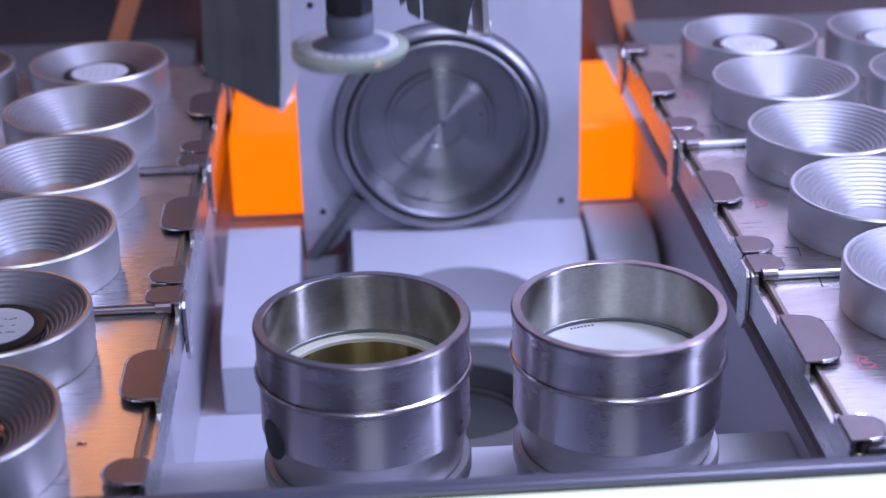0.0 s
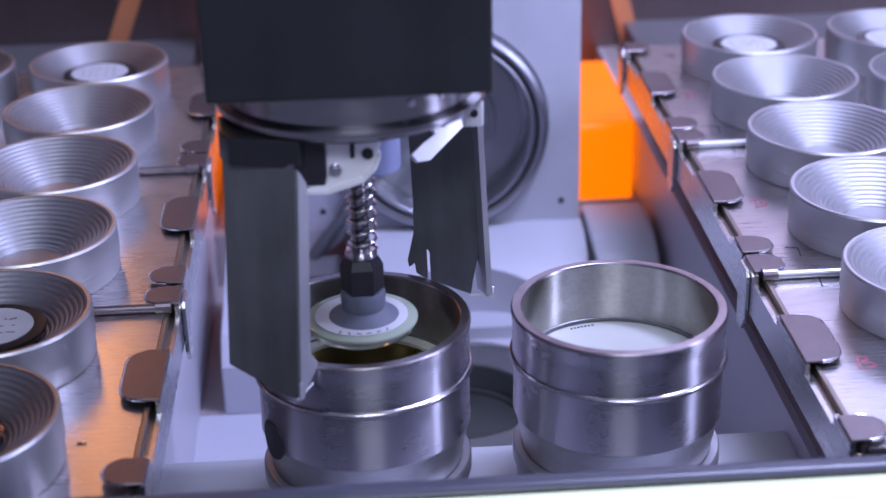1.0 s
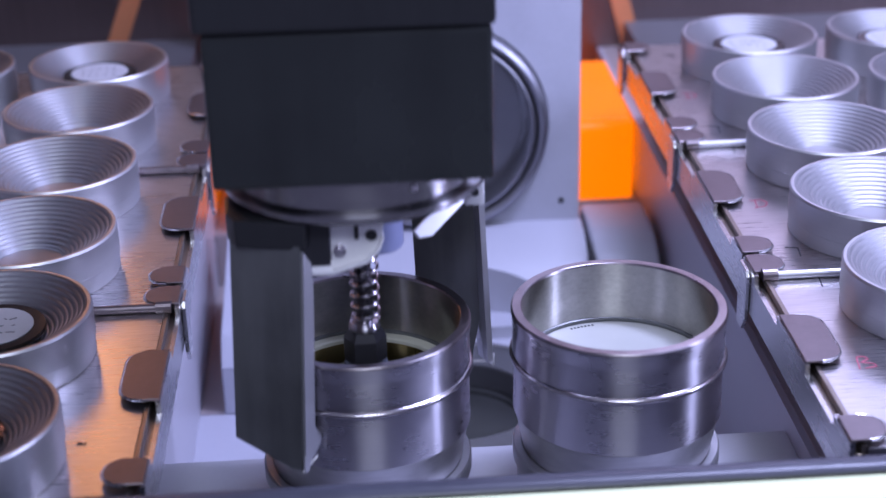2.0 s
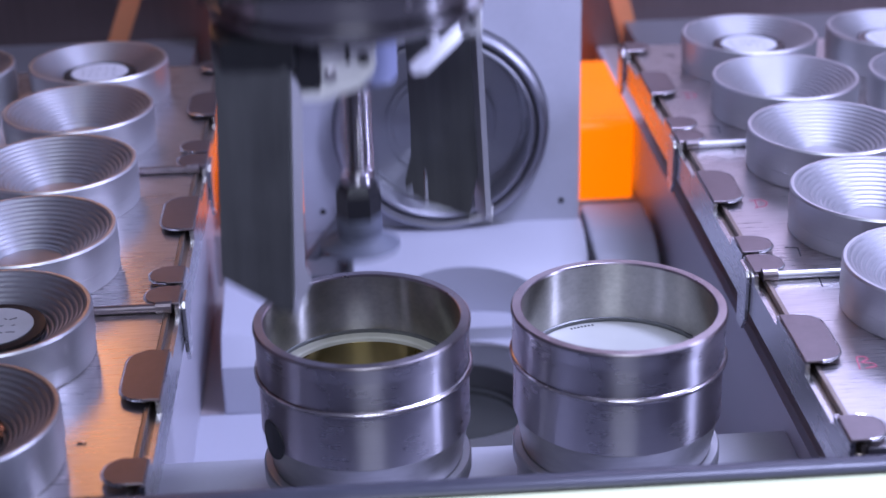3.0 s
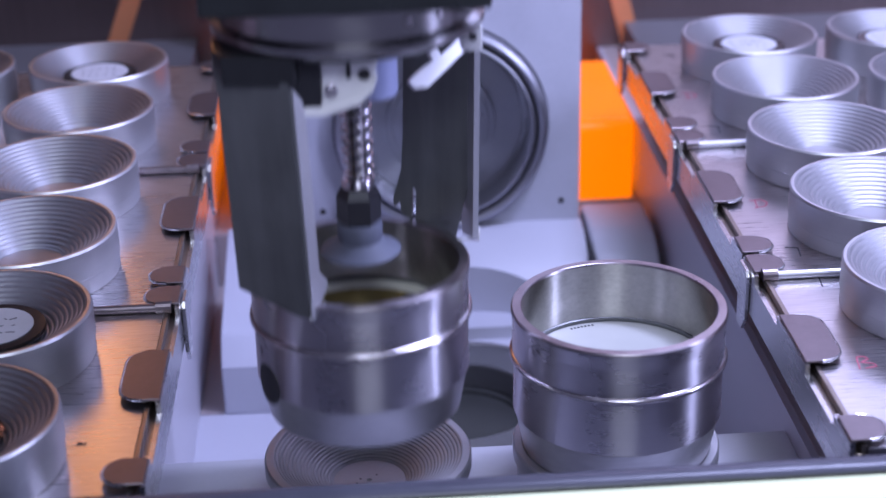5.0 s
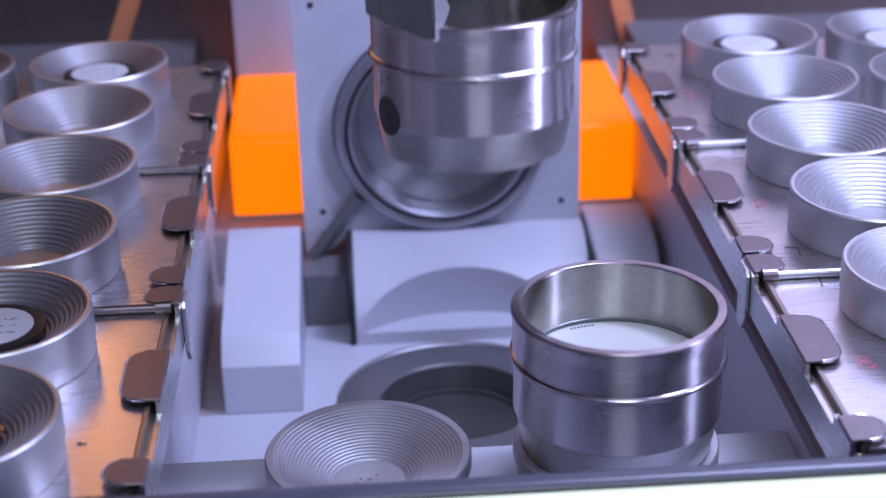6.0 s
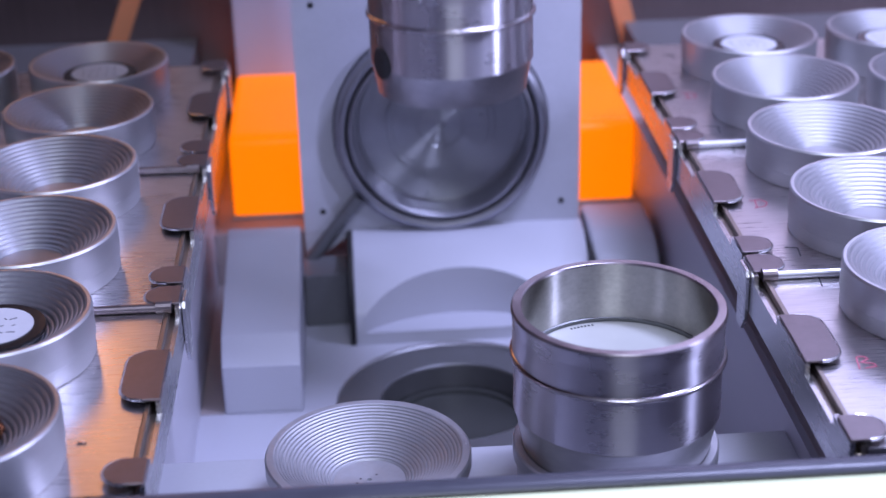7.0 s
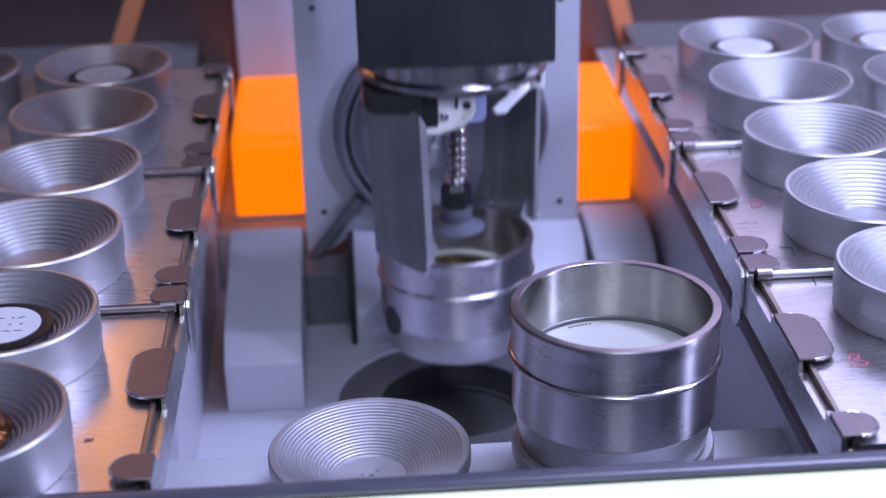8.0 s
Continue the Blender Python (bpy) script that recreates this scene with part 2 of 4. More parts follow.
# ---------------------------------------------------------------- structure
def floor_with_port():
    bm = bmesh.new()
    seg, r = 72, 0.0415
    ring = [bm.verts.new((PORT[0] + r * math.cos(2 * math.pi * k / seg), PORT[1] + r * math.sin(2 * math.pi * k / seg), FLOOR)) for k in range(seg)]
    x0, x1, y0, y1 = WALL_L, WALL_R, -0.06, BACK
    outer = []
    for k in range(seg):
        c, s = math.cos(2 * math.pi * k / seg), math.sin(2 * math.pi * k / seg)
        tx = ((x1 - PORT[0]) / c if c > 0 else (x0 - PORT[0]) / c) if abs(c) > 1e-6 else 1e9
        ty = ((y1 - PORT[1]) / s if s > 0 else (y0 - PORT[1]) / s) if abs(s) > 1e-6 else 1e9
        t = min(tx, ty)
        outer.append(bm.verts.new((PORT[0] + t * c, PORT[1] + t * s, FLOOR)))
    for k in range(seg):
        j = (k + 1) % seg
        bm.faces.new((ring[k], ring[j], outer[j], outer[k]))
    for x, y in ((x0, y0), (x1, y0), (x1, y1), (x0, y1)):
        near = sorted(range(seg), key=lambda k: (outer[k].co - Vector((x, y, FLOOR))).length)[:12]
        kx = [k for k in near if abs(outer[k].co.x - x) < 1e-6]
        ky = [k for k in near if abs(outer[k].co.y - y) < 1e-6]
        if kx and ky:
            bm.faces.new((outer[kx[0]], outer[ky[0]], bm.verts.new((x, y, FLOOR))))
    ob = link("floor", bm, WHITE)
    tagged(ob, "white lacquered floor of the channel, open at the port", "floor", kind="structure")
    port = thing("measuring_port", "dark metal measuring port sunk into the white floor", "port", at=pose(PORT[0], PORT[1], FLOOR))
    part("seat_ring", lathe([(0.0414, -0.012), (0.0414, -0.0008), (0.0409, -0.0012), (0.0400, -0.0012), (0.0268, -0.0012), (0.0262, -0.0018), (0.0262, -0.012)]), RING, port)
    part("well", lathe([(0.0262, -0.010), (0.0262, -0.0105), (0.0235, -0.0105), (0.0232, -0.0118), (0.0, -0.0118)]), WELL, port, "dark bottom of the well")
    part("well_wall", lathe([(0.02625, -0.0012), (0.02625, -0.0115)]), LID, port)


def big_walls():
    def wall(name, bm, mat, label):
        tagged(link(name, bm, mat, smooth=False), label, "wall", kind="structure")
    wall("wall_back", box(-0.45, 0.50, BACK, BACK + 0.01, -0.10, 0.50), WALLM, "dark brushed metal back wall")
    wall("wall_left", box(-0.46, -0.45, -0.06, BACK, -0.10, 0.50), WALLM, "dark brushed metal side wall")
    wall("wall_right", box(0.50, 0.51, -0.06, BACK, -0.10, 0.50), WALLM, "dark brushed metal side wall")
    tagged(link("ceiling", box(-0.46, 0.51, -0.06, BACK + 0.01, 0.50, 0.51), WALLM, smooth=False), "dark metal roof of the cabinet", "ceiling", kind="structure")
    wall("channel_wall_left", box(WALL_L - 0.002, WALL_L, -0.06, BACK, -0.10, -0.012), CHAN, "grey lacquered side wall of the channel")
    wall("channel_wall_right", box(WALL_R, WALL_R + 0.002, -0.06, BACK, -0.10, -0.012), CHAN, "grey lacquered side wall of the channel")
    for s, x in (("left", WALL_L), ("right", WALL_R)):
        x0, x1 = (x - 0.40, x - 0.012) if s == "left" else (x + 0.012, x + 0.39)
        # bed's dark colour paints the shade in the gap below the tray
        wall("base_" + s, box(x0, x1, -0.06, BACK, -0.02, 0.0), RECESS, "bed under the tray, dark grey for the gap's shade")
        x2, x3 = (x - 0.012, x - 0.002) if s == "left" else (x + 0.002, x + 0.012)
        wall("ledge_" + s, box(x2, x3, -0.06, BACK, -0.030, -0.0118), LEDGE, "brown lacquered ledge beside the channel")
    tagged(link("channel_gutter", box(WALL_L + 0.0002, -0.0484, 0.1340, 0.2348, FLOOR - 0.004, FLOOR + 0.0006), LEDGE, smooth=False), "dark brown gutter beside the bearing block", "gutter", kind="structure")
    tagged(link("rear_column", box(-0.0500, 0.020, 0.3275, BACK, -0.0425, 0.50, 0.001), PALE), "pale grey column behind the lid", "column", kind="structure")
    tagged(link("rear_ledge", box(WALL_L, WALL_R, 0.235, BACK, FLOOR, -0.0425, 0.001), LEDGE), "brown metal ledge under the amber lamps", "ledge", kind="structure")


def front_parts():
    bm = box(WALL_L, WALL_R, -0.058, 0.0283, -0.030, -0.018, 0.0006)
    tagged(link("front_strip", bm, GREYSTRIP), "pale grey strip that carries the two dishes", "strip", kind="structure")
    fr = thing("window_frame", "dark front window frame above a white panel", "frame")
    part("lip", prism([(-0.0655, 0.0287), (-0.0650, 0.0293), (-0.0640, 0.0297), (-0.0628, 0.0298), (-0.0616, 0.0297), (-0.0606, 0.0293), (-0.0598, 0.0286), (-0.0593, 0.0276), (-0.0592, 0.0266), (-0.0592, -0.05), (-0.0630, -0.05), (-0.0630, 0.0280)], "x", -0.45, 0.50), FRAME, fr)
    # no lamp: emission stands in for the bright room light on this panel
    part("bright_panel", box(-0.45, 0.50, -0.0690, -0.0635, -0.02, 0.0268, 0.0010), PANELGLOW, fr, "white front panel, made to glow as if brightly lit")


def hinge_block():
    """The white block in front of the lid, with a round scoop over the port."""
    x0, x1, yf, yb = -0.0026, 0.0845, 0.179, 0.2145
    zl, rs = FLOOR + 0.0050, 0.0550
    def top(y):
        u = min(1.0, max(0.0, (y - yf) / (yb - yf)))
        return -0.0545 + 0.0200 * math.sin(u * math.pi / 2) ** 0.75
    bm = bmesh.new()
    cols = []
    n, k = 96, 18
    for i in range(n + 1):
        x = x0 + (x1 - x0) * i / n
        dx = abs(x - 0.0365)
        ys = PORT[1] + math.sqrt(max(0, rs * rs - dx * dx)) if dx < rs else yf
        ys = max(yf, min(ys, yb - 0.004))
        pts = [(yf, FLOOR), (yf, zl), (ys, zl if ys > yf else zl + 0.0001)]
        pts += [(ys + (yb - ys) * j / k, top(ys + (yb - ys) * j / k)) for j in range(k + 1)]
        pts += [(yb + 0.012, top(yb)), (yb + 0.012, FLOOR)]
        cols.append([bm.verts.new((x, *p)) for p in pts])
    for a, b in zip(cols, cols[1:]):
        for j in range(len(a) - 1):
            bm.faces.new((a[j], b[j], b[j + 1], a[j + 1]))
    bm.faces.new(cols[0])
    bm.faces.new(cols[-1][::-1])
    blk = thing("hinge_block", "white lacquered hinge block with a round scoop", "block")
    part("body", bm, WHITE, blk)
    # dark sheet put in for the shade of the slot beside the block
    part("slot_shade", box(x0 - 0.0022, x0 - 0.0002, yf + 0.0005, yb + 0.010, FLOOR, -0.0350), DARK, blk, "dark sheet standing for the slot's shade")
    part("recess_plate", box(-0.0212, x0 - 0.0024, 0.1965, 0.2140, FLOOR, -0.0440, 0.0005), RECESS, blk, "dark grey plate in the recess")
    part("joint", box(x1 + 0.0002, x1 + 0.0010, yf + 0.002, yb + 0.010, FLOOR, -0.0360), DARK, blk, "dark joint")


def side_block(x0, x1):
    pts = [(0.1335, FLOOR), (0.1335, -0.0470), (0.1420, -0.0390), (0.196, -0.0268), (0.202, -0.0262), (0.206, -0.0280), (0.206, FLOOR)]
    blk = thing("bearing_block", "white lacquered bearing block beside the hinge", "block", "bearing blocks of the lid")
    part("body", prism(pts, "x", x0, x1, 0.0008), WHITE, blk)


def end_block(x0, x1):
    """The rounded end that carries on the line of the hinge block."""
    pts = [(0.1785, FLOOR), (0.1785, -0.0540), (0.1810, -0.0465), (0.1850, -0.0408), (0.1900, -0.0368), (0.1960, -0.0342), (0.2030, -0.0328), (0.2110, -0.0325), (0.2260, -0.0325), (0.2260, FLOOR)]
    blk = thing("bearing_block", "white lacquered rounded bearing block beside the hinge", "block", "bearing blocks of the lid")
    part("body", prism(pts, "x", x0, x1, 0.0022, 3), WHITE, blk, sharp=50)


def lid():
    y = 0.2160
    ob = thing("open_lid", "grey lid standing open behind the port", "lid")
    cx, cz, r, seg, deep = 0.0322, 0.0050, 0.0345, 96, 0.010
    x0, x1, z0, z1 = -0.0205, 0.0838, -0.0350, 0.145
    bm = bmesh.new()
    loops = []
    for yy in (y, y + deep):
        ring, out = [], []
        for k in range(seg):
            c, q = math.cos(2 * math.pi * (k + 0.5) / seg), math.sin(2 * math.pi * (k + 0.5) / seg)
            t = min((x1 - cx) / c if c > 0 else (x0 - cx) / c, (z1 - cz) / q if q > 0 else (z0 - cz) / q)
            ring.append(bm.verts.new((cx + r * c, yy, cz + r * q)))
            out.append(bm.verts.new((cx + t * c, yy, cz + t * q)))
        for k in range(seg):
            j = (k + 1) % seg
            p, q = out[k].co, out[j].co
            face = [ring[k], ring[j], out[j]]
            if abs(p.x - q.x) > 1e-7 and abs(p.z - q.z) > 1e-7:
                corner = (p.x if abs(p.x - x0) < 1e-6 or abs(p.x - x1) < 1e-6 else q.x, yy, p.z if abs(p.z - z0) < 1e-6 or abs(p.z - z1) < 1e-6 else q.z)
                face.append(bm.verts.new(corner))
            bm.faces.new(face + [out[k]])
        loops.append((ring, out))
    for k in range(seg):
        j = (k + 1) % seg
        bm.faces.new((loops[0][0][k], loops[0][0][j], loops[1][0][j], loops[1][0][k]))
        bm.faces.new((loops[0][1][k], loops[0][1][j], loops[1][1][j], loops[1][1][k]))
    part("panel", bm, GREY, ob, smooth=False)
    part("corner_tab", prism([(-0.0205, -0.0490), (-0.0205, -0.0352), (-0.0020, -0.0352), (-0.0055, -0.0385)], "y", y + 0.0002, y + 0.0098, 0.0004), GREY, ob)
    turn = Matrix.Translation((0.0322, y, 0.0050)) @ Matrix.Rotation(radians(90), 4, "X")
    def disc(name, prof, mat, label=""):
        o = part(name, lathe(prof, 96), mat, ob, label)
        o.matrix_basis = turn
    disc("flange", [(0.0396, -0.001), (0.0396, 0.0034), (0.0389, 0.0050), (0.0375, 0.0057), (0.0361, 0.0052), (0.0354, 0.0034), (0.0353, 0.0)], LIDRING)
    disc("seal", [(0.0355, 0.0033), (0.0353, 0.0040), (0.0350, 0.0039), (0.0347, 0.0004)], GASKET_SHADE, "black rubber seal")
    disc("rim", [(0.0348, 0.0004), (0.0348, 0.0042), (0.0344, 0.0050), (0.0334, 0.0054), (0.0327, 0.0044), (0.0323, 0.0010), (0.0320, -0.0065)], LIDRING, "turned rim")
    disc("dial", [(0.0321, -0.0060), (0.0312, -0.0062), (0.0306, -0.0055), (0.0205, -0.0055), (0.0202, -0.0042), (0.0182, -0.0042), (0.0180, -0.0036), (0.0090, -0.0036), (0.0088, -0.0039), (0.0083, -0.0039), (0.0081, -0.0036), (0.0015, -0.0036), (0.0014, -0.0050), (0.0, -0.0050)], LID, "turned metal disc")
    # dark ring on the panel that paints the flange's contact shadow
    disc("ring_line", [(0.0402, 0.0002), (0.0399, 0.0004), (0.0395, 0.0002)], GASKET_SHADE, "dark ring painted for the flange's shadow")
    for x, z in ((-0.0132, -0.0267), (0.0770, -0.0265), (-0.0135, 0.0532), (0.0768, 0.0532)):
        o = part("screw_hole", lathe([(0.0011, 0.0), (0.0011, 0.0003), (0.0008, 0.0003), (0.0007, 0.0001), (0.0, 0.0001)], 16), DARK, ob)
        o.matrix_basis = Matrix.Translation((x, y, z)) @ Matrix.Rotation(radians(90), 4, "X")
    part("strut", tube([(-0.0238, y - 0.0030, -0.0510), (0.0005, y - 0.0030, -0.0205)], 0.0025, 20), HOSE, ob, "dark hose")


def amber_lamp(x0, x1):
    ob = thing("amber_lamp", "glowing orange plastic warning lamp on the ledge", "lamp", "amber lamps beside the lid")
    pts = [(0.250, -0.0425), (0.250, -0.0105), (0.2535, -0.0080), (0.321, -0.0055), (0.324, -0.0085), (0.324, -0.0425)]
    part("cover", prism(pts, "x", x0, x1, 0.0024, 3), AMBER, ob)
    part("base", box(x0 - 0.0008, x1 + 0.0008, 0.2490, 0.326, -0.0425, -0.0412, 0.0004), LEDGE, ob, "brown metal base")


def amber_strip(x, z0, z1, w):
    ob = thing("amber_light_strip", "narrow glowing orange light strip on the back wall", "lamp")
    part("diffuser", box(x - w, x + w, BACK - 0.0062, BACK - 0.0022, z0, z1, 0.0012), AMBERSTRIP, ob)
    part("backing", box(x - w - 0.0015, x + w + 0.0015, BACK - 0.0022, BACK - 0.0002, z0 - 0.002, z1 + 0.002), SHEET, ob)


# an orange reflection on the wall, built as a thin coloured strip
def wall_streak(x, z, lean, length):
    ob = thing("wall_streak", "orange reflection streak running up the back wall", "strip", "copper strips on the wall", pose(x, BACK - 0.0006, z, 0, lean, 0))
    part("band", box(-0.0042, 0.0042, -0.0006, 0.0004, -0.5 * length, 0.5 * length, 0.0003), ORANGESTREAK, ob)


def stepped(r_rim, r_in, z_rim, z_in, steps, ring_line=0.00026):
    """A cone with turned grooves."""
    pts = [(r_rim, z_rim)]
    for k in range(steps):
        dr, dz = (r_in - r_rim) / steps, (z_in - z_rim) / steps
        r, z = r_rim + dr * k, z_rim + dz * k
        pts += [(r + dr * 0.12, z + dz * 0.04), (r + dr * 0.50, z + dz * 0.30), (r + dr * 0.60, z + dz * 0.45 - 0.00015), (r + dr * 0.66, z + dz * 0.60 - ring_line), (r + dr * 0.86, z + dz * 0.80 - ring_line)]
    return pts + [(r_in, z_in)]


def sample_holder():
    """A turned aluminium holder; its base is at z = 0."""
    h, r = RIM - TRAY, 0.02447
    ob = thing("sample_holder", "turned aluminium sample holder with stepped funnel, standing on the tray", "holder", "holders on the trays")
    part("body", lathe([(0.0, 0.0), (r - 0.0006, 0.0), (r - 0.0003, 0.0004), (r - 0.0003, 0.0045), (r, 0.0048), (r, h - 0.0006), (r - 0.0004, h), (r - 0.0012, h)]), ALU_SIDE, ob)
    part("funnel", lathe(stepped(r - 0.0012, 0.0092, h, h - 0.0095, 11) + [(0.0090, h - 0.0100), (0.0, h - 0.0100)]), ALU, ob, "ridged funnel")
    return ob


def tray(name, x0, x1, y0, y1, inner):
    """One tray segment: plate, folded inner edge with tabs, cross rod."""
    s = 1 if inner == x0 else -1
    ob = thing(name, "brushed steel tray with folded tabs along its edge", "tray", "trays beside the channel")
    a, b = (inner + s * 0.0040, x1) if s > 0 else (x0, inner - 0.0040)
    part("plate", box(min(a, b), max(a, b), y0 + 0.0001, y1 - 0.0001, TRAY - 0.0015, TRAY), PLATE, ob, smooth=False)
    lo, hi = (inner, inner + 0.0012) if s > 0 else (inner - 0.0012, inner)
    # side sheet, stepped down between the tabs
    ym = (y0 + y1) / 2
    prof = [(y0 + 0.0008, 0.0122), (y0 + 0.0008, TRAY + 0.0012), (y0 + 0.0130, TRAY + 0.0012), (y0 + 0.0132, TRAY - 0.0015), (ym - 0.0132, TRAY - 0.0015), (ym - 0.0130, TRAY + 0.0012),
            (ym + 0.0130, TRAY + 0.0012), (ym + 0.0132, TRAY - 0.0015), (y1 - 0.0132, TRAY - 0.0015), (y1 - 0.0130, TRAY + 0.0012), (y1 - 0.0008, TRAY + 0.0012), (y1 - 0.0008, 0.0122)]
    part("side_sheet", prism(prof, "x", lo, hi), SHEET, ob, smooth=False)
    ya = y1 - 0.0095
    part("latch", prism([(ya, 0.0098), (ya, TRAY - 0.0010), (ya + 0.0012, TRAY + 0.0008), (ya + 0.0082, TRAY + 0.0008), (ya + 0.0082, 0.0060), (ya + 0.0030, 0.0060)], "x", min(inner - s * 0.0012, inner - s * 0.0001), max(inner - s * 0.0012, inner - s * 0.0001), 0.0002), SHEET, ob, "bright latch plate", smooth=False)
    part("foot_rail", box(min(inner + s * 0.0200, inner + s * 0.0220), max(inner + s * 0.0200, inner + s * 0.0220), y0 + 0.0008, y1 - 0.0008, 0.0, TRAY - 0.0015), SHEET, ob)
    part("shelf", box(min(inner + s * 0.0012, inner + s * 0.0039), max(inner + s * 0.0012, inner + s * 0.0039), y0 + 0.0008, y1 - 0.0008, TRAY - 0.0028, TRAY - 0.0016), RAIL, ob, "olive brown inner rail")

    def tab(ya, yb, depth):
        r = min(0.0058, (yb - ya) * 0.48)
        e0, e1 = inner + s * 0.0002, inner + s * depth
        pts = [(e0, ya), (e1 - s * r, ya)]
        pts += [(e1 - s * r + s * r * math.sin(t), ya + r - r * math.cos(t)) for t in (0.4, 0.8, 1.2, 1.57)]
        pts += [(e1 - s * r + s * r * math.cos(t), yb - r + r * math.sin(t)) for t in (0.0, 0.4, 0.8, 1.2, 1.57)]
        pts += [(e0, yb)]
        rim = [Vector((p[0], p[1], TRAY + 0.0016)) for p in pts[1:-1]]
        part("tab_rim", tube(rim, 0.00042, 8), SHEET, ob, "bright tab rim")
        part("tab", prism(pts, "z", TRAY + 0.0012, TRAY + 0.0020, 0.0002, 1), TAB, ob, "dull folded tab")
    tab(ym - 0.0125, ym + 0.0120, 0.0100)
    tab(y0 + 0.0010, y0 + 0.0115, 0.0095)
    tab(y1 - 0.0115, y1 - 0.0010, 0.0095)
    part("edge_rail", box(min(inner + s * 0.0026, inner + s * 0.0038), max(inner + s * 0.0026, inner + s * 0.0038), y0 + 0.0009, y1 - 0.0009, TRAY - 0.0016, TRAY + 0.0004, 0.0002), RAIL, ob, "olive brown edge rail")
    return ob


def pen_mark(parent, x, y, size, strokes, mat):
    """A handwritten mark: ink bars between the corners of its strokes, in units of size."""
    for x0, y0, x1, y1 in strokes:
        ln, a = size * math.hypot(x1 - x0, y1 - y0), math.degrees(math.atan2(y1 - y0, x1 - x0))
        o = part("pen_mark", box(-ln / 2 - 0.00015, ln / 2 + 0.00015, -0.00019, 0.00019, 0.0, 0.0001), mat, parent, "short ink stroke", smooth=False)
        o.matrix_basis = pose(x + size * (x0 + x1) / 2, y + size * (y0 + y1) / 2, TRAY + 0.00005, 0, 0, a)


def cross_rod(x0, x1, y, mat, words):
    ob = thing("cross_rod", words, "rod", "rods between the trays")
    part("bar", tube([(x0, y, TRAY + 0.0012), (x1, y, TRAY + 0.0012)], 0.0012, 14), mat, ob)
    part("end_cap", tube([(x0 - 0.0040 * (1 if x1 > x0 else -1), y, TRAY + 0.0014), (x0, y, TRAY + 0.0014)], 0.0018, 14), TAB, ob, "dull end cap")


def dish(x, y):
    ob = thing("support_dish", "turned aluminium dish with ridged cone on the strip", "dish", "dishes under the cups", pose(x, y, 0))
    r = 0.0255
    part("body", lathe([(0.0, -0.018), (r - 0.0012, -0.018), (r - 0.0010, -0.0045), (r, -0.0040), (r, -0.0008), (r - 0.0004, -0.0002), (r - 0.0020, -0.0002)]), DISHM, ob)
    part("cone", lathe(stepped(r - 0.0020, 0.0093, -0.0002, -0.0082, 17, 0.00028) + [(0.0090, -0.0086), (0.0007, -0.0086), (0.0006, -0.0092), (0.0, -0.0092)]), DISHM, ob, "ridged cone")
    for dx, dy in ((-0.0022, 0.0006), (-0.0031, -0.0012), (0.0018, 0.0021)):
        o = part("pit", lathe([(0.0003, -0.00855), (0.0002, -0.0085), (0.0, -0.0085)], 10), DARK, ob)
        o.matrix_basis = pose(dx, dy, 0)


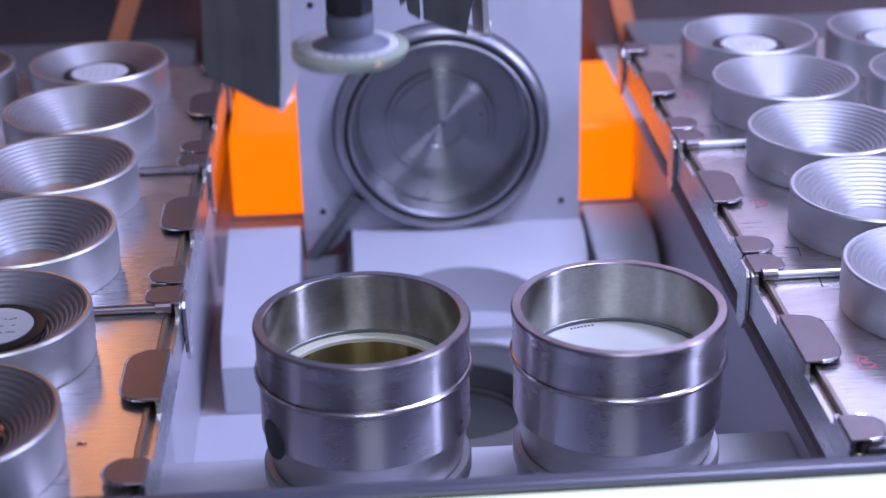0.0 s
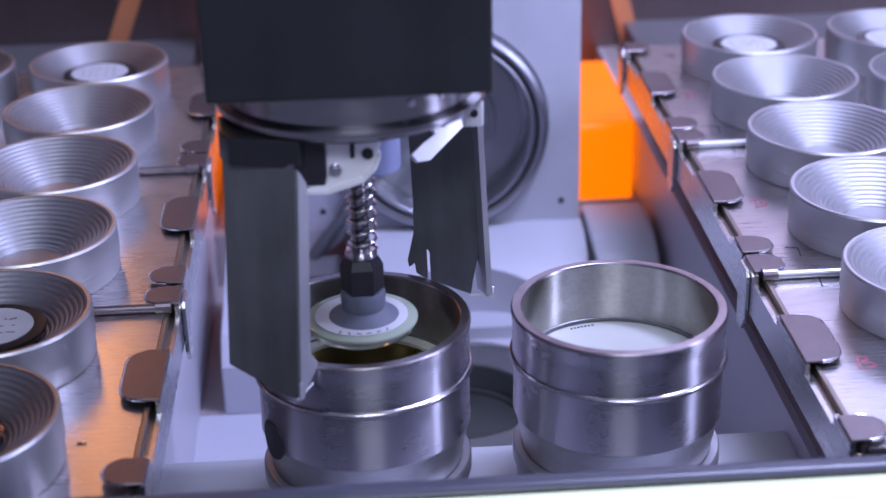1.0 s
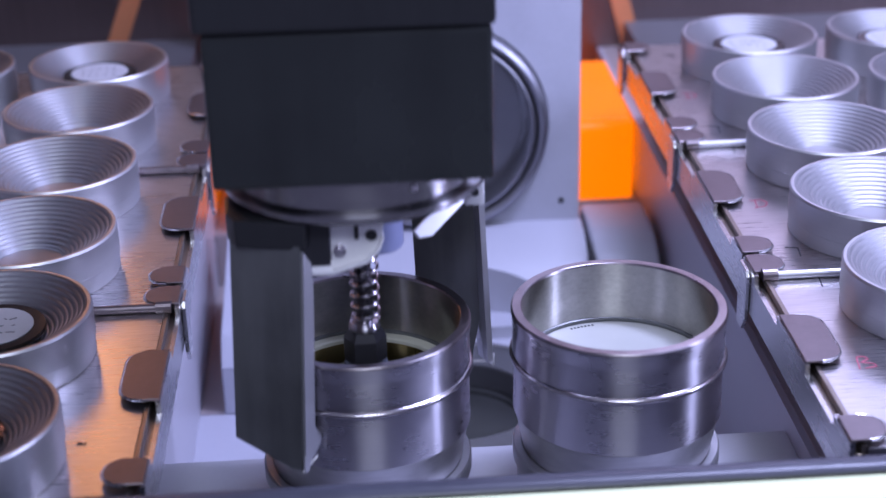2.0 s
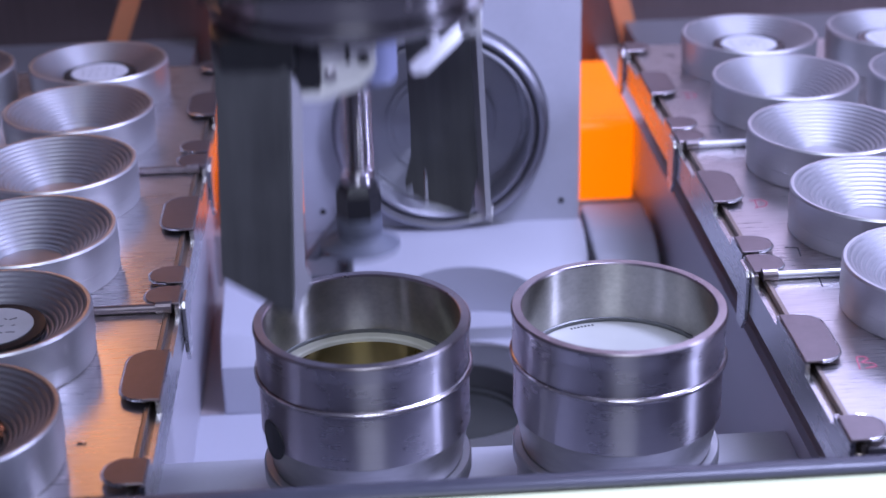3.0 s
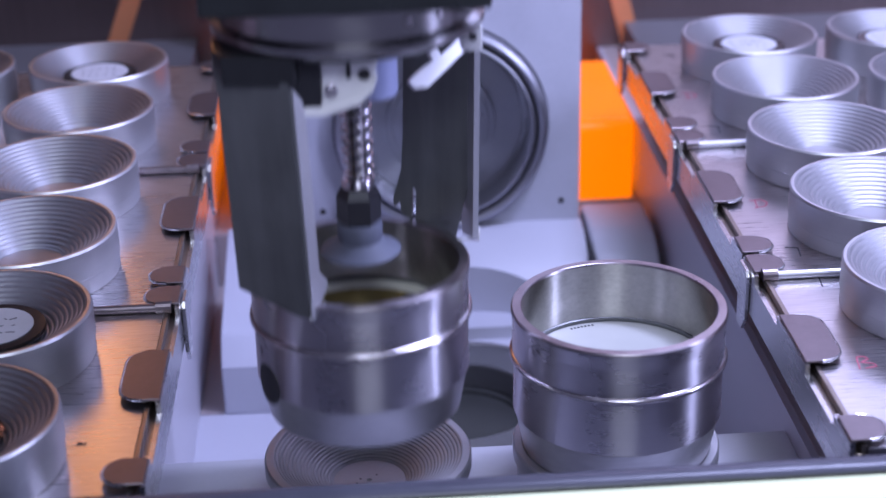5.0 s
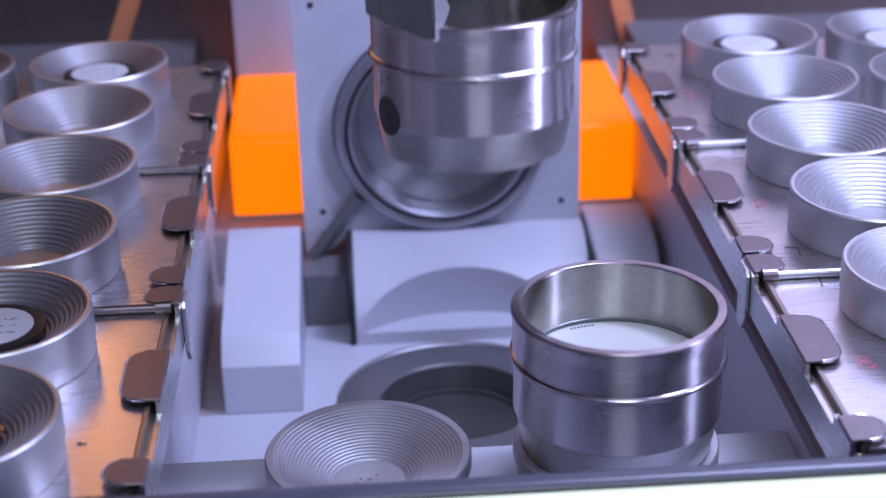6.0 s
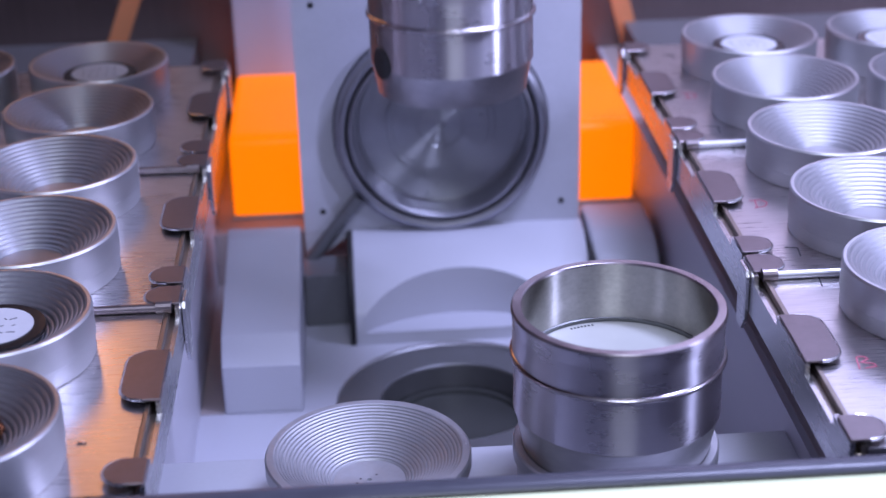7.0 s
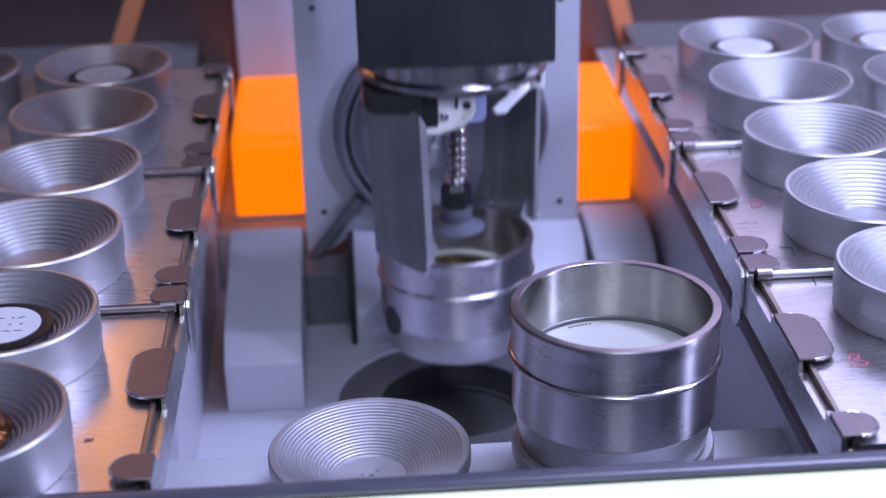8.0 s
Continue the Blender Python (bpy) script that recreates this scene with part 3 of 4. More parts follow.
def sample_cup(x, y, insert):
    """A steel cup 36.8 mm high; its base is at z = 0."""
    h = 0.0368
    words = "turned stainless steel sample cup with gold mask" if insert == "mask" else "turned stainless steel sample cup with white disc inside"
    ob = thing("sample_cup", words, "cup", "steel cups", pose(x, y, 0))
    part("foot", lathe([(0.0222, 0.0003), (0.0226, 0.0), (0.0232, 0.0), (0.0249, 0.0092), (0.0252, 0.0097), (0.0254, 0.0100)], 128), FOOTM, ob, "dull bevelled foot")
    part("shell", lathe([(0.0254, 0.0100), (0.0254, 0.0104), (0.0253, 0.0170), (0.0253, 0.0238)], 128), STEEL, ob, sharp=18)
    part("rib", lathe([(0.0253, 0.0236), (0.0256, 0.0239), (0.0261, 0.0241), (0.0263, 0.0245), (0.0262, 0.0249), (0.0259, 0.0252), (0.0255, 0.0254)], 128), POLISHED, ob, "raised polished rib", sharp=60)
    part("collar", lathe([(0.0255, 0.0254), (0.0255, 0.0300), (0.0255, 0.0326)], 128), STEEL, ob)
    part("neck", lathe([(0.0255, 0.0325), (0.0257, 0.0345), (0.0259, 0.0356), (0.0259, 0.0362)], 128), STEEL, ob)
    part("rim", lathe([(0.0259, 0.0361), (0.0258, 0.0365), (0.0255, h), (0.0236, h), (0.0234, 0.0367), (0.0232, 0.0362)], 128), RIMM, ob, "flat worn rim", sharp=14)
    part("retaining_ring", lathe([(0.0232, 0.0217), (0.0229, 0.0215), (0.0228, 0.0207), (0.0231, 0.0206)], 96), FINGER, ob, "dark spring ring")
    part("bore", lathe([(0.0232, 0.0363), (0.0232, 0.0300), (0.0232, 0.0206)], 128), STEEL_IN, ob, "worn steel bore")
    if insert == "mask":
        # cream tone also lightened over the plain ceramic, to offset shade in the bore
        part("ring", lathe([(0.0231, 0.0195), (0.0231, 0.0208), (0.0205, 0.0208), (0.0202, 0.0205), (0.0202, 0.0190)], 96), CREAM, ob, "cream ceramic ring, toned lighter against the bore's shade")
        part("mask", lathe([(0.0202, 0.0196), (0.0201, 0.0194), (0.0200, 0.0040), (0.0120, 0.0034), (0.0120, 0.0020), (0.0222, 0.0020)], 96), GOLD, ob, "gold tube")
    else:
        part("disc", lathe([(0.0231, 0.0190), (0.0231, 0.0203), (0.0227, 0.0206), (0.0, 0.0206)], 96), CERAMIC, ob, "white disc")
        for k in range(7):
            a = radians(98 + 2.6 * k)
            o = part("marking", box(-0.0003, 0.0003, -0.0003, 0.0002, 0.0, 0.0001), INK, ob)
            o.matrix_basis = Matrix.Translation((0.0212 * math.cos(a), 0.0212 * math.sin(a), 0.0206)) @ Matrix.Rotation(a, 4, "Z")
        part("base", lathe([(0.0222, 0.0020), (0.0, 0.0020)], 64), STEEL_IN, ob)
    if insert == "mask":
        # the round side hole, lying in the curve of the shell
        bm = bmesh.new()
        rows = []
        for rr, rad in ((0.0050, 0.0254), (0.0049, 0.02556), (0.0045, 0.02556), (0.0044, 0.02545), (0.0030, 0.02545), (0.0015, 0.02545), (0.0001, 0.02545)):
            rows.append([bm.verts.new(((rad) * math.cos(radians(-151) + rr * math.cos(t) / 0.0254), rad * math.sin(radians(-151) + rr * math.cos(t) / 0.0254), 0.0118 + rr * math.sin(t))) for t in [2 * math.pi * k / 32 for k in range(32)]])
        for p, q in zip(rows, rows[1:]):
            for k in range(32):
                bm.faces.new((p[k], p[(k + 1) % 32], q[(k + 1) % 32], q[k]))
        bm.faces.new(rows[-1])
        part("side_hole", bm, GASKET_SHADE, ob, "dark round side hole")
    return ob


def bead(at):
    ob = thing("glass_bead", "greenish glass bead with a round white paper label", "bead", at=at)
    part("disc", lathe([(0.0, -0.0030), (0.0118, -0.0030), (0.0126, -0.0024), (0.0134, -0.0006), (0.0133, -0.0002), (0.0128, 0.0), (0.0, 0.0)], 64), BEADGLASS, ob)
    part("label", lathe([(0.0110, 0.0001), (0.0110, 0.0003), (0.0, 0.0003)], 64), PAPER, ob, "round white label")
    for k in range(6):
        a = radians(-120 + 13 * k)
        o = part("marking", box(-0.0006, 0.0006, -0.00015, 0.00015, 0.0003, 0.0004), INK, ob)
        o.matrix_basis = Matrix.Translation((0.0102 * math.cos(a), 0.0102 * math.sin(a), 0)) @ Matrix.Rotation(a + 0.5 * k, 4, "Z")
    return ob


def held_sample(x, y, mat, name, label, paper):
    ob = thing(name, label, "sample", "samples in the holders", pose(x, y, RIM - 0.0100))
    if not paper:
        rnd = random.Random(4)
        bm = bmesh.new()
        bmesh.ops.create_icosphere(bm, subdivisions=3, radius=0.0118)
        for w in bm.verts:
            w.co *= rnd.uniform(0.90, 1.05)
            w.co.z = 0.0042 + w.co.z * 0.34
        part("rock", bm, mat, ob, smooth=False)
        return
    part("disc", lathe([(0.0, 0.0), (0.0090, 0.0), (0.0130, 0.0048), (0.0128, 0.0056), (0.0, 0.0056)], 48), mat, ob)
    if paper:
        part("label", lathe([(0.0100, 0.0057), (0.0100, 0.0059), (0.0, 0.0059)], 48), PAPER, ob, "round white label")
        rnd = random.Random(int(1000 * (x + y)))
        for row in range(3):
            for k in range(5):
                w = rnd.uniform(0.0008, 0.0022)
                cx0, cy0 = -0.0058 + 0.0027 * k + rnd.uniform(-0.0005, 0.0005), 0.0036 - 0.0036 * row
                o = part("marking", box(-w / 2, w / 2, -0.00011, 0.00011, 0.0059, 0.0060), INK, ob)
                o.matrix_basis = pose(cx0, cy0, 0, 0, 0, rnd.uniform(-80, 80))


# ---------------------------------------------------------------- gripper
def gripper():
    """Heights are those at which it waits just above the front-left cup."""
    ob = thing("gripper", "black robot gripper with two steel fingers and a suction cup", "gripper")
    part("housing", box(-0.0295, 0.0292, -0.030, 0.030, 0.1012, 0.1345, 0.0012), BLACK, ob, "black cover")
    part("carriage", box(-0.0310, 0.0298, -0.0315, 0.034, 0.1350, 0.270, 0.0012), UPPER, ob, "dark grey carriage cover")
    part("mast", lathe([(0.0, 0.2702), (0.0120, 0.2702), (0.0120, 0.4322), (0.0, 0.4322)], 32), UPPER, ob, "black lifting mast")
    part("flange", lathe([(0.0, 0.0915), (0.0270, 0.0915), (0.0292, 0.0918), (0.0300, 0.0926), (0.0300, 0.0938), (0.0292, 0.0946), (0.0284, 0.0950), (0.0284, 0.1010), (0.0, 0.1010)], 96), FLANGE, ob, "dark turned steel flange", sharp=20)
    part("seat_plate", lathe([(0.0, 0.0895), (0.0240, 0.0895), (0.0244, 0.0914), (0.0, 0.0914)], 64), FINGER, ob)
    b = part("clamp", prism([(-0.0058, 0.0925), (-0.0058, 0.0806), (-0.0098, 0.0800), (-0.0100, 0.0784), (-0.0058, 0.0782), (0.0018, 0.0806), (0.0044, 0.0832), (0.0058, 0.0880), (0.0058, 0.0925)], "y", -0.0215, -0.0195, 0.0004), BRACKET, ob, "bright bracket")
    o = part("screw", lathe([(0.0014, 0.0), (0.0014, 0.0008), (0.0010, 0.0010), (0.0, 0.0010)], 20), STEEL, b)
    o.matrix_basis = Matrix.Translation((-0.0040, -0.0215, 0.0830)) @ Matrix.Rotation(radians(90), 4, "X")
    o = part("screw_hole", lathe([(0.0013, 0.0), (0.0013, 0.0002), (0.0, 0.0002)], 20), DARK, b)
    o.matrix_basis = Matrix.Translation((0.0030, -0.0215, 0.0862)) @ Matrix.Rotation(radians(90), 4, "X")
    o = part("notch", box(-0.0005, 0.0005, -0.0003, 0.0003, -0.0016, 0.0016), DARK, b)
    o.matrix_basis = Matrix.Translation((-0.0002, -0.0215, 0.0870))
    part("clamp_side", box(-0.0126, -0.0060, -0.0222, -0.0100, 0.0795, 0.0912, 0.0006), NUT, ob, "black clamp block")
    part("clamp_lip", prism([(-0.0104, 0.0792), (-0.0100, 0.0780), (-0.0058, 0.0778), (0.0020, 0.0802), (0.0048, 0.0830), (0.0058, 0.0860), (0.0054, 0.0862), (0.0042, 0.0836), (0.0018, 0.0810), (-0.0058, 0.0786), (-0.0094, 0.0788)], "y", -0.0232, -0.0190, 0.0002), BRACKET, ob, "bright bent lip")
    part("arm", prism([(-0.0284, -0.0175), (-0.0262, -0.0225), (-0.0112, -0.0262), (-0.0100, -0.0215), (-0.0105, -0.0080), (-0.0292, -0.0080)], "z", 0.0850, 0.0914, 0.0006), UPPER, ob, "black finger arm")
    part("arm", prism([(0.0120, 0.0240), (0.0300, 0.0200), (0.0290, 0.0120), (0.0110, 0.0140)], "z", 0.0845, 0.0912, 0.0006), NUT, ob, "black finger arm")
    o = part("clip", prism([(-0.0076, -0.0046), (-0.0068, -0.0066), (-0.0042, -0.0070), (0.0084, 0.0010), (0.0084, 0.0062), (0.0070, 0.0062), (0.0066, 0.0030), (0.0004, -0.0006), (0.0000, 0.0012), (-0.0020, 0.0006), (-0.0016, -0.0014), (-0.0044, -0.0026)], "y", -0.0006, 0.0006, 0.0002), BRACKET, ob, "bright bent clip")
    o.matrix_basis = pose(0.0200, 0.0075, 0.0810, 0, 0, 32) @ pose(0, 0, 0, -30, 0, 0) @ Matrix.Diagonal((1.32, 1, 1, 1))
    o = part("slot", lathe([(0.0016, 0.0), (0.0016, 0.0003), (0.0, 0.0003)], 20), DARK, ob, "dark oval recess")
    o.matrix_basis = Matrix.Rotation(radians(58), 4, "Z") @ Matrix.Translation((0, -0.0284, 0.0985)) @ Matrix.Rotation(radians(90), 4, "X") @ Matrix.Diagonal((1.8, 0.8, 1, 1))
    for a in (-48, -64):
        o = part("flange_screw", lathe([(0.0008, 0.0), (0.0008, 0.0004), (0.0, 0.0005)], 14), STEEL, ob)
        o.matrix_basis = Matrix.Rotation(radians(a + 90), 4, "Z") @ Matrix.Translation((0, -0.0284, 0.0985)) @ Matrix.Rotation(radians(90), 4, "X")
    c = part("clip_block", box(0.0245, 0.0292, -0.0050, 0.0020, 0.0850, 0.0912, 0.0006), BRACKET, ob, "bright corner block")
    o = part("screw", lathe([(0.0009, 0.0), (0.0009, 0.0005), (0.0, 0.0006)], 16), NUT, c)
    o.matrix_basis = Matrix.Translation((0.0270, -0.0050, 0.0884)) @ Matrix.Rotation(radians(90), 4, "X")
    part("collar", lathe([(0.0, 0.0760), (0.0056, 0.0760), (0.0060, 0.0766), (0.0060, 0.0895), (0.0, 0.0895)], 40, cx=0.0045, cy=-0.004), COLLAR, ob, "pale blue collar")
    return ob


def finger(parent, points, inward, heel):
    """A folded steel finger that swings about a pin at its top. points: plan of the plate's edge and fold."""
    px, py = points[0][0] * 0.5 + points[1][0] * 0.5, points[0][1] * 0.5 + points[1][1] * 0.5
    pivot = Vector((px, py, 0.0850))
    f = new("finger")
    f.parent = parent
    f.empty_display_size = 0.004
    f["label"] = "folded dark steel gripping finger"
    f.matrix_basis = Matrix.Translation(pivot)
    a, b, c = [Vector((p[0] - px, p[1] - py, 0)) for p in points]
    def sheet(name, p, q, outline, mat, label=""):
        u = (q - p)
        w = Vector((u.y, -u.x, 0)).normalized() * 0.0007
        bm = bmesh.new()
        lo = [bm.verts.new(p + u * s + Vector((0, 0, z - 0.0850)) - w) for s, z in outline]
        hi = [bm.verts.new(p + u * s + Vector((0, 0, z - 0.0850)) + w) for s, z in outline]
        bm.faces.new(lo)
        bm.faces.new(hi[::-1])
        for k in range(len(outline)):
            j = (k + 1) % len(outline)
            bm.faces.new((lo[k], hi[k], hi[j], lo[j]))
        part(name, bm, mat, f, label, smooth=False)
    # one sheet of steel: the fold's paler tone paints the light it catches
    if heel:
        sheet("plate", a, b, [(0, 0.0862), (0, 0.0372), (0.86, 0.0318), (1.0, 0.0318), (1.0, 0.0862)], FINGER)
        sheet("fold", b, c, [(0, 0.0850), (0, 0.0318), (0.35, 0.0312), (0.45, 0.0328), (1.0, 0.0345), (1.7, 0.0372), (1.7, 0.0385), (1.0, 0.0415), (1.0, 0.0760), (0.8, 0.0815)], FOLD_LIT, "folded edge, painted paler as lit")
    else:
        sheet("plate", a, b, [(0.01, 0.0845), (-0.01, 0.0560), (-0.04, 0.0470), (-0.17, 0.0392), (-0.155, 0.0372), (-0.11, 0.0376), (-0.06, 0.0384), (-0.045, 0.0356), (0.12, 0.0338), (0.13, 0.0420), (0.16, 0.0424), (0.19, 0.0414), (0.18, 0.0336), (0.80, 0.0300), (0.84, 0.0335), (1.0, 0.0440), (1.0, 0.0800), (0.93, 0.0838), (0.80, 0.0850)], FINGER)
        sheet("fold", b, c, [(0, 0.0860), (0, 0.0440), (-0.7, 0.0350), (-0.6, 0.0300), (0.95, 0.0318), (1.0, 0.0350), (1.0, 0.0860)], FOLD_LIT, "folded edge, painted paler as lit")
    if heel:
        q = b + (c - b) * 0.25
        tip = part("tip", box(-0.0006, 0.0006, -0.0003, 0.0003, -0.0022, 0.0020, 0.0002), FOLD_LIT, f, "bent steel tip")
        tip.matrix_basis = Matrix.Translation(q + Vector((0, -0.0011, 0.0335 - 0.0850))) @ Matrix.Rotation(math.atan2(c.y - b.y, c.x - b.x), 4, "Z")
        part("tip_edge", tube([b + Vector((-0.0002, -0.0010, 0.0316 - 0.0850)), b + (c - b) * 1.5 + Vector((0, -0.0008, 0.0336 - 0.0850))], 0.0002, 8), BRACKET, f, "bright tip edge")
    else:
        d = Vector((0, -0.0010, -0.0850))
        part("tip", tube([b + (a - b) * 0.22 + d + Vector((0, 0, 0.0298)), b + d + Vector((0.0010, -0.0006, 0.0302)), c + d + Vector((0.0006, -0.0006, 0.0322)), c + d + Vector((0.0008, -0.0004, 0.0350))], 0.00032, 8), BRACKET, f, "bright bent tip")
    n = Vector((inward[0], inward[1], 0)).normalized()
    axis = Vector((n.y, -n.x, 0))
    return f, pivot, axis


def suction(parent):
    """The sprung suction cup on the gripper's axis."""
    s = new("suction_stem")
    s.parent = parent
    s.empty_display_size = 0.004
    s.location = (0.0006, 0, 0)
    s["label"] = "sprung steel stem with a rubber suction cup"
    part("rod", lathe([(0.0, 0.0500), (0.0021, 0.0500), (0.0021, 0.0905), (0.0, 0.0905)], 32), ROD, s, "dark polished steel rod")
    pts = [(0.0004 + 0.0033 * math.cos(t), 0.0033 * math.sin(t), 0.0545 + 0.0215 * t / (2 * math.pi * 7.5)) for t in [k * 0.35 for k in range(int(2 * math.pi * 7.5 / 0.35))]]
    part("spring", tube(pts, 0.00035, 7), POLISHED, s, "coil spring")
    part("washer", lathe([(0.0, 0.0528), (0.0036, 0.0528), (0.0038, 0.0536), (0.0034, 0.0546), (0.0, 0.0546)], 32), STEEL, s)
    part("nut", lathe([(0.0, 0.0440), (0.0048, 0.0440), (0.0051, 0.0446), (0.0051, 0.0505), (0.0040, 0.0526), (0.0, 0.0526)], 6), NUT, s, "black hexagonal nut")
    part("bellows", lathe([(0.0, 0.0442), (0.0050, 0.0442), (0.0053, 0.0432), (0.0052, 0.0405), (0.0049, 0.0395), (0.0062, 0.0385), (0.0085, 0.0374), (0.0094, 0.0369), (0.0092, 0.0366), (0.0080, 0.0366), (0.0, 0.0372)], 48), RUBBER, s, "grey rubber bellows")
    return s


# ---------------------------------------------------------------- build
floor_with_port()
big_walls()
front_parts()
hinge_block()
side_block(-0.0480, -0.0215)
end_block(0.0857, 0.1100)
lid()
amber_lamp(-0.0495, -0.0150)
amber_lamp(0.0770, 0.1108)
amber_strip(-0.134, 0.150, 0.340, 0.011)

wall_streak(-0.0950, 0.0230, 22, 0.085)
wall_streak(0.1205, 0.0190, -15, 0.070)
INNER_L, INNER_R = -0.0470, 0.1040
for k in range(-1, 2):
    tr = tray("sample_tray", INNER_R, 0.44, 0.0495 + 0.0985 * (k - 0), 0.0495 + 0.0985 * (k + 1), INNER_R)
    left = tray("sample_tray", -0.40, INNER_L, 0.0475 + 0.0985 * (k - 0), 0.0475 + 0.0985 * (k + 1), INNER_L)
    front_left = left if k < 0 else front_left
    letter_b = [(0, 0, 0.15, 1.0), (0.15, 1.0, 0.45, 1.05), (0.45, 1.05, 0.6, 0.8), (0.6, 0.8, 0.2, 0.55), (0.2, 0.55, 0.7, 0.4), (0.7, 0.4, 0.75, 0.15), (0.75, 0.15, 0.25, 0.05)]
    letter_d = [(0, 0, 0.1, 1.0), (-0.15, 0.95, 0.4, 1.0), (0.4, 1.0, 0.65, 0.6), (0.65, 0.6, 0.45, 0.15), (0.45, 0.15, -0.1, 0.0)]
    seven = [(0, 1.0, 0.55, 0.9), (0.55, 0.9, 0.45, 0.0)]
    pen_mark(tr, 0.1168, -0.0140 + 0.0985 * (k + 1), 0.0058, letter_b if k < 0 else letter_d, REDINK)
    pen_mark(tr, 0.1180, 0.0310 + 0.0985 * (k + 1), 0.0060, seven, INK)
    pen_mark(tr, 0.1175, 0.0500 + 0.0985 * k, 0.0060, seven, INK)
pen_mark(front_left, -0.0640, -0.0300, 0.0011, [(0, 0, 0.1, 1), (0.4, 0.2, 0.9, 0.4), (0.9, 0.4, 0.6, 1.0), (1.4, 0.1, 1.5, 0.9)], INK)
# like rods on both sides: the metals paint the right lit, the left shaded
for k in (0, 1):
    cross_rod(INNER_R + 0.0060, 0.30, 0.0365 + 0.0985 * k, ALU_SIDE, "thin steel rod lying across the tray, in a lit tone")
    cross_rod(INNER_L - 0.0060, -0.26, 0.0350 + 0.0985 * k, TAB, "thin steel rod lying across the tray, in a shaded tone")

first = sample_holder()
spots = [(LX - 0.0541 * c, LY + STEP * i) for c in (0, 1) for i in range(6)] + [(RX + 0.0539 * c, RY + STEP * j) for c in (0, 1) for j in range(5)]
first.matrix_world = pose(*spots[0], TRAY)
for k, (x, y) in enumerate(spots[1:]):
    copy_thing(first, pose(x, y, TRAY, 0, 0, 37 * k % 360))
held_sample(LX, LY, COPPER, "ore_sample", "copper-coloured rough sample in the aluminium holder", False)
held_sample(LX, LY + STEP, DARKBEAD, "labelled_sample", "black glass bead with white paper label in its holder", True)
held_sample(LX, LY + 5 * STEP, DARKBEAD, "labelled_sample", "black glass bead with white paper label in its holder", True)
held_sample(RX, RY + 4 * STEP, DARKBEAD, "labelled_sample", "black glass bead with white paper label in its holder", True)
held_sample(RX + 0.0539, RY + 4 * STEP, DARKBEAD, "labelled_sample", "black glass bead with white paper label in its holder", True)

dish(0, 0)
dish(*CUP_R)
moving_cup = sample_cup(0, 0, "mask")
sample_cup(*CUP_R, "disc")
moving_bead = bead(pose(0, 0, 0.0360 + 0.0677))
head = gripper()
finger_l, pivot_l, axis_l = finger(head, [(-0.0275, -0.0190), (-0.0123, -0.0255), (-0.0102, -0.0229)], (0.72, 0.70), True)
finger_r, pivot_r, axis_r = finger(head, [(0.0130, 0.0245), (0.0286, 0.0205), (0.0298, 0.0155)], (-0.72, -0.70), False)
stem = suction(head)


